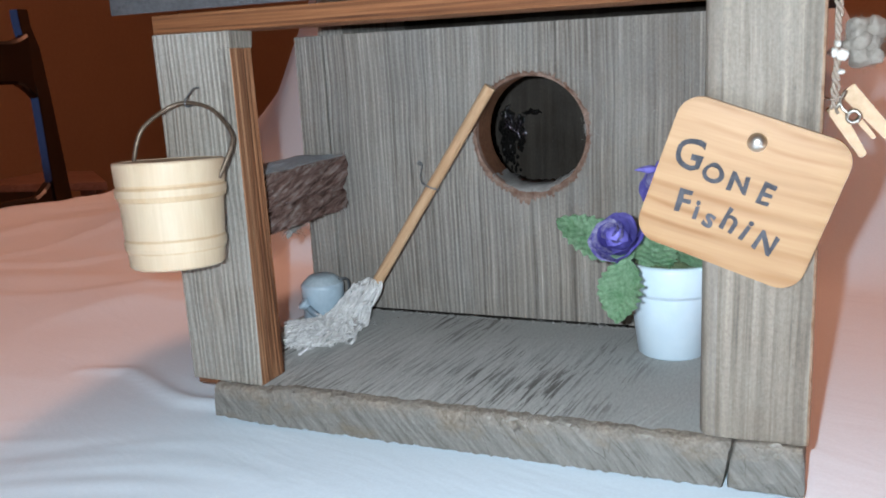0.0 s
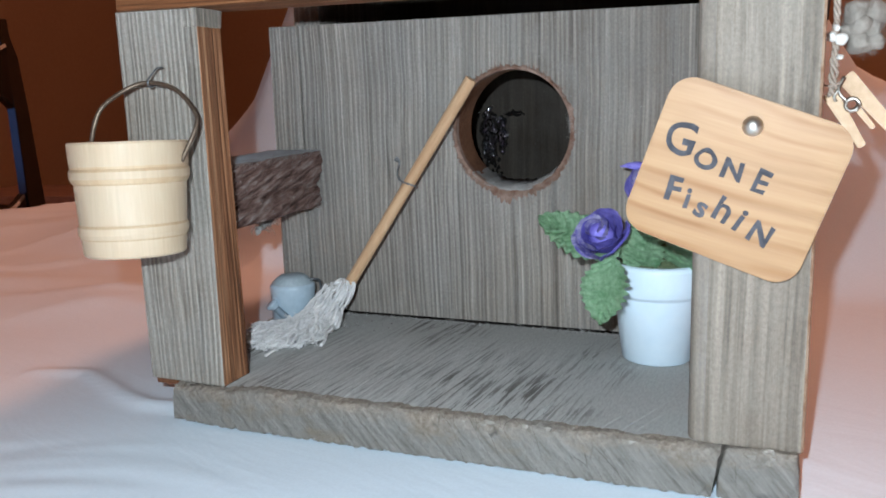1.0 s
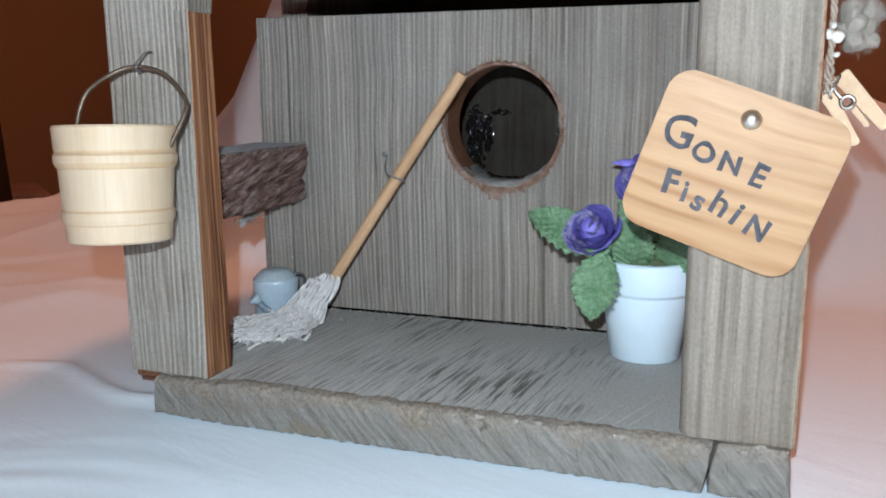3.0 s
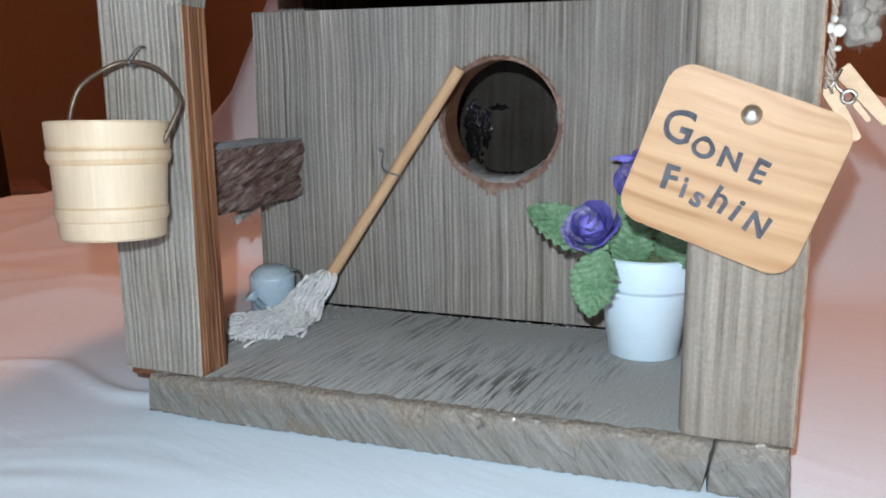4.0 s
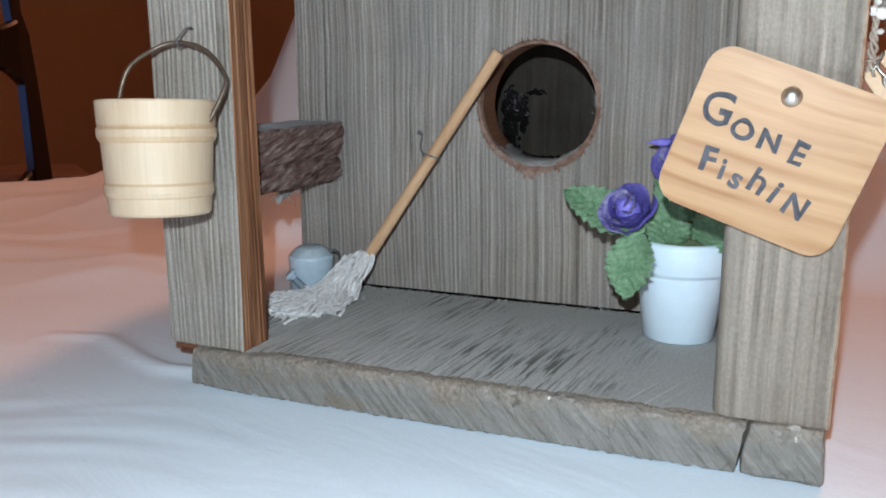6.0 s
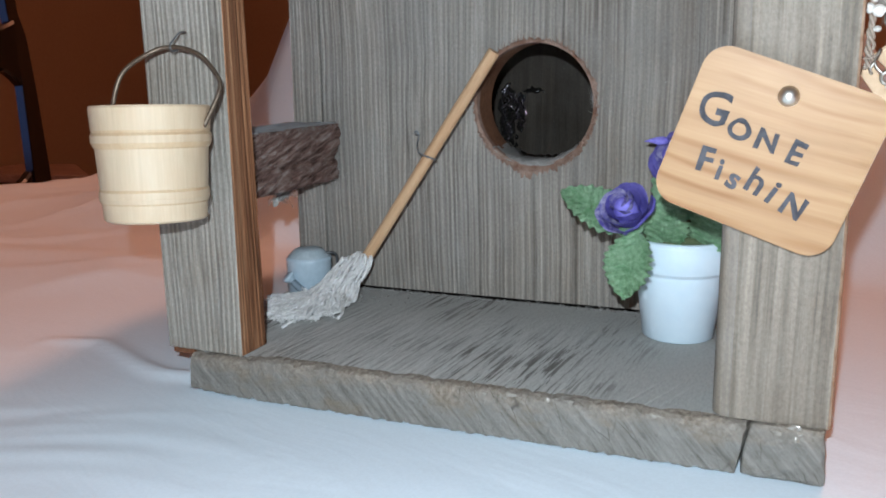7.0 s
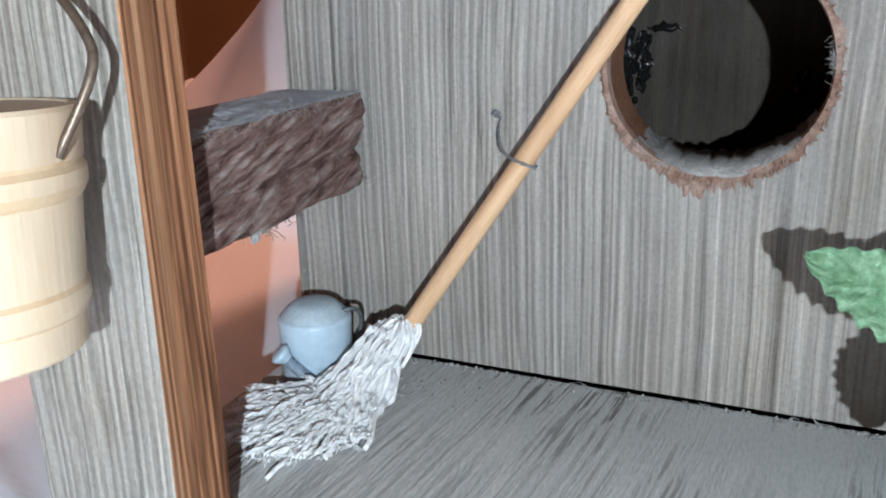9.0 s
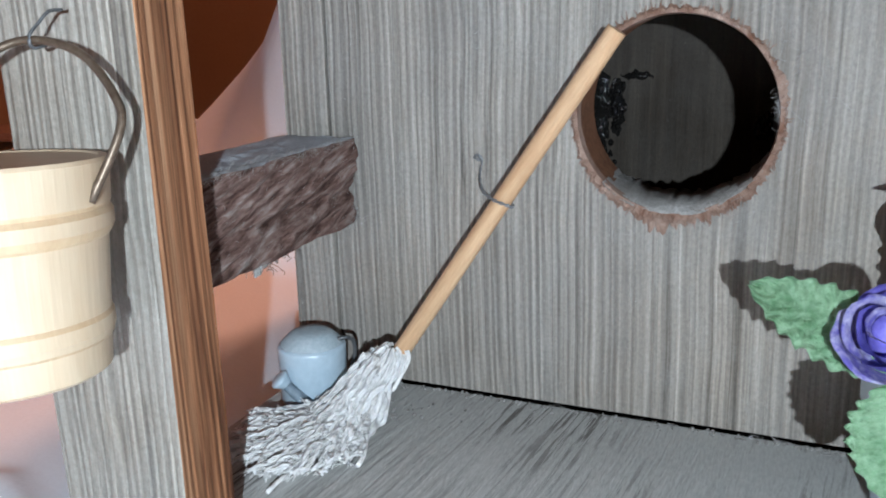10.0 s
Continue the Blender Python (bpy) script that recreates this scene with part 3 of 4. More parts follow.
def frayed_ring():
    """Splinters torn out round the hole's front edge, widest below."""
    bm = bmesh.new()
    n = 400
    rows = []
    for k in range(n):
        a = 2 * math.pi * k / n
        low = max(0.0, -math.sin(a)) ** 2
        c0, s0 = math.cos(a), math.sin(a)
        wide = 0.5 + 0.9 * abs(noise.noise((c0 * 9, s0 * 9, 2))) + 0.7 * abs(noise.noise((c0 * 26, s0 * 26, 6))) + 0.5 * abs(noise.noise((c0 * 60, s0 * 60, 1)))
        wide += low * (0.5 + 2.4 * abs(noise.noise((c0 * 13, 4, s0 * 13))) + 0.9 * abs(noise.noise((c0 * 44, 9, s0 * 44))))
        wide += 2.6 * math.exp(-(((a - 4.62) / 0.16) ** 2)) * (0.7 + 0.6 * noise.noise((a * 30, 0, 0)))
        wide *= 0.88 + 0.24 * random.random()
        c, s = math.cos(a), math.sin(a)
        ring = []
        for r, y in ((HR - 0.5, 101.5), (HR - 0.25, 99.6), (HR + wide * 0.5, 99.55 - 0.25 * random.random()), (HR + wide, 99.95)):
            ring.append(bm.verts.new(mm(HX + r * c, y + 0.1 * random.random(), HZ + r * s)))
        rows.append(ring)
    for k in range(n):
        a, b = rows[k], rows[(k + 1) % n]
        for j in range(3):
            bm.faces.new((a[j], b[j], b[j + 1], a[j + 1]))
    return bm


def build_house():
    # porch floor: one board, its sawn front end ragged along the lower edge
    bm = bmesh.new()
    n = 260
    face = [(0.0, 0.0), (0.14, 0.05), (0.28, 0.05), (0.42, 0.0), (0.56, -0.05), (0.68, 0.0), (0.78, 0.08), (0.86, 0.22), (0.92, 0.45), (0.97, 0.9), (1.0, 1.6), (1.02, 2.6)]
    rows = [[] for _ in range(len(face) + 6)]
    for i in range(n + 1):
        u = i / n
        x = -78.0 + 136.0 * u
        rag = 0.55 * noise.noise((x * 0.5, 0, 0)) + 0.35 * noise.noise((x * 1.7, 3, 0))
        foot = 0.3 + rag * 0.8 + 0.9 * max(0, 1 - u * 9)
        head = 11.3 + 0.3 * noise.noise((x * 0.3, 5, 0)) - 0.9 * step(-52, -64, x)
        worn = 0.7 + 0.9 * noise.noise((x * 0.16, 11, 0)) + 0.5 * noise.noise((x * 0.5, 2, 7))
        for k, (h, back) in enumerate(face):
            z = foot + (head - foot) * h
            p = Vector((x - 1.2 * (1 - u) * (1 - h) - 1.7 * (1 - h) * step(0.95, 1.0, u), 26.3 - 0.7 * h + back * (0.9 + 0.6 * max(-0.6, worn)), z))
            edge = max(0.0, h - 0.45)
            p += noise.noise_vector(p * 0.45) * (0.16 + 0.30 * edge) + noise.noise_vector(p * 1.3) * (0.10 + 0.2 * edge)
            if h >= 1.0:
                p.z = min(p.z, 11.5)
            rows[k].append(p)
        across = -87 + 160.5 * u
        for k, p in enumerate(((across, 62, 11.6), (across, 99.6, 11.6), (across, 99.7, 8.0), (across, 104, 8.0), (across, 262, 8.0), (across, 262, 0.2))):
            rows[len(face) + k].append(Vector(p))
    made = [[bm.verts.new(p * MM) for p in r] for r in rows]
    last = len(face)
    for r, (a, b) in enumerate(zip(made, made[1:] + made[:1])):
        for i in range(n):
            # groove under the wall: its deep shade is put in as dark colour
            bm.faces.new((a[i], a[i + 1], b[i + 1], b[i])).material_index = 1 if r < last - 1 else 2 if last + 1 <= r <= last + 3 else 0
    for e in (0, -1):
        bm.faces.new([r[e] for r in made]).material_index = 1
    part("floor_board", bm, [floor_wood, front_wood, inner_wood_seam_shade], house, "dusty grey floor board with a worn sawn front end")
    bm = box(58.9, 73.0, 26.2, 60, 0.2, 11.6, 0.9, 3)
    bmesh.ops.subdivide_edges(bm, edges=bm.edges[:], cuts=5, use_grid_fill=True)
    for v in bm.verts:
        # the split runs aslant, close at its foot
        v.co.x -= 0.0018 * max(0.0, 1 - v.co.z / 0.0116) * step(0.066, 0.0592, v.co.x)
    roughen(bm, 0.7, 300)
    roughen(bm, 0.35, 800)
    part("split_corner", bm, front_wood, house, "split-off corner of the floor board")
    rnd = random.Random(31)
    for k in range(13):
        x = rnd.uniform(2, 47) if k < 9 else rnd.uniform(60.5, 71)
        bm = bmesh.new()
        bmesh.ops.create_icosphere(bm, subdivisions=3, radius=1)
        w, h = rnd.uniform(0.4, 1.5), rnd.uniform(0.3, 0.7)
        y, z = (26.1, 10.6 + rnd.gauss(0, 0.5)) if k < 9 else (26.3, 10.2 + rnd.gauss(0, 0.5))
        for v in bm.verts:
            v.co = mm(x + v.co.x * w, y + v.co.y * 0.4, z + v.co.z * h)
        roughen(bm, 0.4, 900)
        part("varnish_drip", bm, varnish, house, "small dried glossy drip", smooth=True)

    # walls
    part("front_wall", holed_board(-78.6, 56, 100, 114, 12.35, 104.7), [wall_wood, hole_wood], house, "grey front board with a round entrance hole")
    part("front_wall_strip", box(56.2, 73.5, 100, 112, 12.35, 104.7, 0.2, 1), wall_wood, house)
    part("corner_strip", prism([(-88.8, 98.2), (-79.0, 98.9), (-79.0, 113.8), (-88.8, 113.8)], 11.2, 104.7, 0.5), wall_wood, house)
    part("side_wall", box(-88.8, -79, 114.2, 250, 11.2, 140, 0.3), wall_wood, house)
    part("side_wall", box(61, 73.4, 114.2, 250, 11.6, 140, 0.3), wall_wood, house)
    part("back_wall", box(-87.6, 73.4, 250.2, 262, 11.6, 140, 0.3), [inner_wood_seam_shade], house)
    part("inner_lining", box(-78.8, 60.8, 164, 170, 11.8, 139, 0), inner_wood_seam_shade, house)
    part("attic_board", box(-87, 73, 112, 262, 140.2, 146, 0.3), inner_wood_seam_shade, house)
    bm = bmesh.new()
    rnd = random.Random(4)
    for i in range(420):
        a = rnd.uniform(0, 2 * math.pi) if i < 230 else rnd.gauss(4.65, 0.55)
        r = HR + rnd.uniform(-0.3, 1.2)
        p = Vector((HX + r * math.cos(a), 99.7, HZ + r * math.sin(a)))
        q = p + Vector((rnd.gauss(0, 0.35) + 0.5 * math.cos(a), -abs(rnd.gauss(0.3, 0.4)), 0.6 * math.sin(a) * rnd.uniform(0.4, 2.8) + rnd.gauss(0, 0.35)))
        tube(bm, [p, (p + q) / 2 + Vector((rnd.gauss(0, 0.15), -0.15, 0)), q], rnd.uniform(0.06, 0.17), 4, 0.4)
    tagged(part("splinter_fringe", bm, splinter_wood, house, "fine splinters standing round the hole"), kind="stuff")
    part("splintered_edge", frayed_ring(), splinter_wood, house, "torn brown wood round the hole")
    bm = bmesh.new()
    rows = []
    for k in range(60):
        a = math.pi * (1.25 + 0.60 * k / 59)
        thick = 0.05 + 1.6 * math.sin(math.pi * k / 59) + 0.5 * noise.noise((k * 0.4, 1, 1))
        rows.append([bm.verts.new(mm(HX + (HR - t) * math.cos(a), y, HZ + (HR - t) * math.sin(a))) for y, t in ((99.4, -0.1), (100.4, thick * 0.7), (106, thick), (113.5, thick * 0.9 + random.random() * 0.5), (114.5, 0))])
    for a, b in zip(rows, rows[1:]):
        for j in range(4):
            bm.faces.new((a[j], b[j], b[j + 1], a[j + 1]))
    roughen(bm, 0.55, 330)
    roughen(bm, 0.3, 1100)
    part("hole_dust", bm, dust_grey, house, "grey lint lying in the hole", smooth=True)
    # lint tuft on the hole's edge and glossy resin on the inside
    bm = bmesh.new()
    for i in range(300):
        a = random.gauss(0.08, 0.07)
        p = Vector((HX + (HR + 0.2) * math.cos(a), 101 + random.uniform(-1.2, 3), HZ + (HR + 0.2) * math.sin(a)))
        q = p + Vector((random.gauss(-0.6, 0.5), random.gauss(-0.4, 0.5), random.gauss(0, 0.6)))
        tube(bm, [p, (p + q) / 2 + Vector((random.gauss(0, 0.4), 0, random.gauss(0, 0.4))), q], 0.02, 3)
    part("lint_tuft", bm, dust_grey, house, "grey lint tuft caught on the hole's edge")
    for x, z, w, h in ((-45, 64, 2.4, 20), (-37, 66, 3.4, 22), (-41, 53, 2.2, 9), (-32, 66, 2.2, 15), (-27, 74, 4.2, 2.0), (3.4, 61.5, 2.2, 6), (10.5, 63.5, 2.6, 7), (14.0, 60.0, 1.6, 5)):
        bm = bmesh.new()
        bmesh.ops.create_uvsphere(bm, u_segments=40, v_segments=40, radius=1)
        for v in bm.verts:
            v.co = mm(x + v.co.x * w, 164 + v.co.y * 0.9, z + v.co.z * h * 0.5)
        roughen(bm, 1.1, 420)
        roughen(bm, 0.5, 1300)
        part("resin_drip", bm, glue, house, "dark glossy resin drip inside", smooth=True)

    rnd = random.Random(17)
    for x, z, h in ((-46, 66, 10), (-43.5, 60, 7), (-39, 68, 9), (-36, 62, 10), (-34, 54, 6), (-31, 68, 7), (4, 62, 3)):
        bm = bmesh.new()
        for i in range(16):
            r = rnd.uniform(0.25, 0.75)
            bmesh.ops.create_uvsphere(bm, u_segments=10, v_segments=8, radius=r * MM, matrix=Matrix.Translation(mm(x + rnd.gauss(0, 0.9), 162.9 - 0.3 * rnd.random(), z + rnd.uniform(-1, 1) * h)) @ Matrix.Diagonal((1, 1, 1 + 2 * rnd.random(), 1)))
        tagged(part("resin_crust", bm, glue, house, "beaded glossy resin crust inside", smooth=True), kind="stuff")

    # single hairs of lint caught on the wall beside the hole
    bm = bmesh.new()
    rnd = random.Random(77)
    for i in range(46):
        a = rnd.gauss(0.15, 0.9)
        d = HR + abs(rnd.gauss(0.5, 3.5))
        p = Vector((HX + d * math.cos(a), 99.75, HZ + d * math.sin(a)))
        w = Vector((rnd.gauss(1.2, 1.6), -0.3, rnd.gauss(0.4, 1.8)))
        tube(bm, curve_points([p, p + w * 0.5 + Vector((rnd.gauss(0, 0.5), -0.25, rnd.gauss(0, 0.5))), p + w], 6), 0.03, 3)
    for i in range(120):
        p = Vector((rnd.uniform(-76, 54), 99.85, rnd.uniform(14, 104)))
        if math.hypot(p.x - HX, p.z - HZ) > HR + 1.5:
            w = Vector((rnd.gauss(0, 0.35), -0.12, rnd.gauss(0, 0.5)))
            tube(bm, [p, p + w * 0.5, p + w], rnd.uniform(0.03, 0.10), 3)
    tagged(part("wall_lint", bm, dust_grey, house, "fine pale lint hairs on the wall"), kind="stuff")

    # crumbs and dust along the foot of the wall and in the porch corner
    bm = bmesh.new()
    rnd = random.Random(21)
    for i in range(260):
        x, y = rnd.uniform(-66, 50), 99.5 - abs(rnd.gauss(0, 1.3))
        if i > 190:
            x, y = -62 + rnd.gauss(0, 7), 92 - abs(rnd.gauss(0, 7))
        r = rnd.uniform(0.10, 0.38)
        blob = bmesh.ops.create_icosphere(bm, subdivisions=1, radius=r * MM, matrix=Matrix.Translation(mm(x, y, 11.6 + r * 0.6)))["verts"]
        for v in blob:
            v.co += noise.noise_vector(v.co * 2500) * r * 0.5 * MM
    for i in range(34):
        p = Vector((rnd.uniform(-64, 48), 99.3 - abs(rnd.gauss(0, 1.2)), 11.8))
        tube(bm, [p, p + Vector((rnd.gauss(0, 1), rnd.gauss(-0.4, 0.5), abs(rnd.gauss(0, 0.6)))), p + Vector((rnd.gauss(0, 2), rnd.gauss(-0.6, 0.7), abs(rnd.gauss(0, 0.5))))], 0.05, 3)
    tagged(part("crumb_litter", bm, dust_grey, house, "grey crumbs and lint along the wall's foot"), kind="stuff")

    # posts
    plan = [(-86.8, 28.2), (-63.2, 27.4), (-63.4, 38.8), (-86.6, 39.4)]
    head = [(-87.2, 27.4), (-64.3, 28.9), (-66.1, 40.6), (-88.2, 39.6)]
    bm = prism(plan, 10.9, 104.9, 0.35)
    for v in bm.verts:
        # the post leans and twists a little towards its head
        k = min(range(4), key=lambda i: (plan[i][0] * MM - v.co.x) ** 2 + (plan[i][1] * MM - v.co.y) ** 2)
        u = (v.co.z / MM - 12.0) / 92.9
        v.co += mm((head[k][0] - plan[k][0]) * u, (head[k][1] - plan[k][1]) * u, 0)
    for f in bm.faces:
        if f.normal.x > 0.8:
            f.material_index = 1
    part("porch_post", bm, [left_wood, cedar], house, "silvered post with a raw cedar side")
    part("post_foot", prism([(-85.8, 28.8), (-79.0, 28.6), (-79.0, 35), (-85.2, 35)], 9.4, 10.85, 0.1, 1), hole_wood, house, "dark broken foot of the post")
    bm = prism([(-67.8, 28.0), (-64.0, 28.4), (-65.7, 40.9), (-69.0, 40.4)], 100.6, 104.9, 0.3)
    roughen(bm, 0.5, 400)
    part("post_cap_chip", bm, left_wood, house, "grey chip at the head of the post")
    bm = prism([(51.0, 31.0), (51.25, 29.6), (51.9, 28.5), (52.9, 27.7), (54.6, 27.2), (73.7, 27.6), (73.4, 46.5), (51.3, 46)], 11.6, 106, 0.6, 2)
    for f in bm.faces:
        low = f.calc_center_median().z < 0.0118
        if (f.normal.y < -0.15 and f.normal.x > 0.15) or (f.normal.y < -0.15 and low):
            f.material_index = 1
        elif f.normal.y < -0.2 and -0.95 < f.normal.x < -0.06:
            f.material_index = 2
    part("porch_post", bm, [right_wood, arris_wood, polished_wood], house, "tan-grey square porch post")

    # side rail of bark-covered wood
    bm = box(-89.5, -72.0, 34, 98.5, 47.6, 65.6, 1.0, 2)
    bmesh.ops.subdivide_edges(bm, edges=[e for e in bm.edges if e.calc_length() > 0.004], cuts=24, use_grid_fill=True)
    for f in bm.faces:
        if f.normal.z > 0.7:
            f.material_index = 1
    for v in bm.verts:
        if v.co.x > -0.0745:
            v.co.x += (noise.noise(Vector((v.co.x * 300, v.co.y * 80, (v.co.z - 0.25 * v.co.y) * 420))) * 1.3 + noise.noise(Vector((v.co.x * 900, v.co.y * 220, (v.co.z - 0.25 * v.co.y) * 1000))) * 0.55 - 0.3) * MM - 0.0013 * math.exp(-(((v.co.z - 0.0545) / 0.0012) ** 2))
        if v.co.z > 0.0650:
            v.co.z += (noise.noise(v.co * 160) * 0.3 + noise.noise(v.co * 500) * 0.12) * MM
    roughen(bm, 0.35, 420)
    part("porch_rail", bm, [bark, bark_dust], house, "rough dark bark rail thick with grey dust")
    bm = bmesh.new()
    for i in range(760):
        top = i < 640
        p = Vector((-72.2 + random.gauss(0, 0.6), random.uniform(35, 98.5), 65.4 + random.gauss(0, 0.5))) if top else Vector((-71.9 + random.gauss(0, 0.2), random.uniform(36, 98), random.uniform(48, 65)))
        w = Vector((random.gauss(0.2, 0.4), random.gauss(0, 0.9), random.gauss(0.1, 0.5)))
        tube(bm, [p, p + w * 0.5 + Vector((0.15, 0, 0.12)), p + w], 0.022, 3, cap=False)
    for i in range(330):
        p = Vector((-80 + random.gauss(0, 1.2), 77 + random.gauss(0, 3), 47.8 - abs(random.gauss(0, 2.2))))
        w = Vector((random.gauss(0, 0.8), random.gauss(0, 1.1), random.gauss(-0.4, 0.8)))
        tube(bm, [p, p + w * 0.5 + Vector((0.3, 0, 0.2)), p + w], 0.10, 3, cap=False)
    for i in range(160):
        p = Vector((-75 + random.gauss(0, 1.6), 97.6 + random.gauss(0, 0.8), 49 + random.gauss(0, 1.6)))
        w = Vector((random.gauss(0, 0.9), random.gauss(-0.2, 0.6), random.gauss(-0.3, 0.9)))
        tube(bm, [p, p + w * 0.5 + Vector((0.3, 0, 0.2)), p + w], 0.05, 3, cap=False)
    for x, y, z, w, h in ((-80.2, 77.6, 46.2, 2.4, 1.7), (-80.8, 75.4, 44.6, 1.5, 1.5), (-79.8, 79.6, 46.6, 1.6, 1.0), (-81.2, 73.6, 43.0, 0.8, 1.2)):
        clump = bmesh.ops.create_icosphere(bm, subdivisions=4, radius=1)["verts"]
        for v in clump:
            v.co = mm(x + v.co.x * 0.9, y + v.co.y * w, z + v.co.z * h)
            v.co += noise.noise_vector(v.co * 700) * 0.7 * MM + noise.noise_vector(v.co * 1900) * 0.4 * MM
    tagged(part("rail_lint", bm, dust_grey, house, "grey lint strands hanging from the rail"), kind="stuff")

    # porch eave and roof
    bm = box(-85.4, 76, 26.0, 44, 104.9, 109.6, 0.3, 2)
    part("eave_board", bm, fascia_wood, house, "raw cedar board edge under the roof")
    for y0, z0, y1, z1 in ((18, 109.8, 165, 188), (314, 109.8, 165, 188)):
        bm = bmesh.new()
        a = [bm.verts.new(mm(x, y, z)) for x, y, z in ((-91, y0, z0), (82, y0, z0), (82, y1, z1), (-91, y1, z1))]
        b = [bm.verts.new(v.co + mm(0, 0, 8.5)) for v in a]
        bm.faces.new(a[::-1])
        bm.faces.new(b)
        for i in range(4):
            bm.faces.new((a[i], a[(i + 1) % 4], b[(i + 1) % 4], b[i]))
        part("roof_panel", bm, roof_felt, house, "dark grey roofing panel")
    for x in (-87.5, 61):
        bm = bmesh.new()
        f = [bm.verts.new(mm(x, y, z)) for y, z in ((102, 146.4), (262, 146.4), (240, 147), (165, 187), (105, 155))]
        g = bmesh.ops.extrude_face_region(bm, geom=[bm.faces.new(f)])
        bmesh.ops.translate(bm, vec=mm(12, 0, 0), verts=[v for v in g["geom"] if isinstance(v, bmesh.types.BMVert)])
        part("gable", bm, wall_wood, house)


build_house()


# ---- bucket on its nail ----
def build_bucket():
    cx, cy, cz = -72.5, 10.6, 48.6
    b = thing("wooden_bucket", (cx, cy, cz), "small pale turned-wood bucket hanging by a wire bail", "bucket")
    tilt = Matrix.Rotation(radians(-3), 4, "X") @ Matrix.Rotation(radians(-1.5), 4, "Y")
    prof = [(0, 0), (10.9, 0), (11.5, 0.5), (11.75, 4.2), (12.05, 4.6), (12.35, 5.6), (12.3, 7.2), (12.0, 7.8), (12.55, 17.2), (12.9, 17.6), (13.35, 18.6), (13.4, 20.3), (13.0, 21.0), (13.15, 21.5), (13.45, 26.6), (13.2, 27.1), (12.2, 27.15), (11.9, 26.95), (6, 26.9), (0, 26.9)]
    bm = lathe([(r * 0.993, z * 0.957) for r, z in prof], (cx, cy, cz), 64, tilt)
    stand = (Matrix.Translation(mm(cx, cy, cz)) @ tilt).inverted()
    for f in bm.faces:
        # the edges of the turned hoops and the grooves beside them are a little darker
        h = (stand @ f.calc_center_median()).z / MM / 0.957
        if 4.0 < h < 5.0 or 7.2 < h < 8.6 or 17.0 < h < 18.4 or 19.6 < h < 21.4:
            f.material_index = 1
    part("body", bm, [bucket_wood, hoop_edge_wood], b)
    bm = bmesh.new()
    pts = curve_points([(-84.6, 12.2, 70), (-83.4, 11.6, 75), (-81.6, 13.4, 81.8), (-78.2, 18.6, 86.2), (-73.6, 21.3, 87.7), (-66.3, 21.3, 86.1), (-60.4, 19.8, 81.5), (-58.4, 18, 77.6), (-60.4, 14.2, 69.8)], 52)
    tube(bm, pts, 0.54, 10)
    part("bail", bm, wire_metal, b, "tarnished wire bail", smooth=True)
    h = thing("hook_nail", (-73, 22, 91), "thin bent wire hook driven into the post", "hook")
    bm = bmesh.new()
    tube(bm, curve_points([(-72.3, 25.2, 91.2), (-72.4, 23.2, 91.0), (-72.9, 21.8, 89.6), (-73.2, 20.5, 88.2), (-73.3, 20.9, 86.8), (-73.0, 22.8, 87.0)], 24), 0.22, 8)
    part("wire_hook", bm, thin_wire, h, smooth=True)


build_bucket()


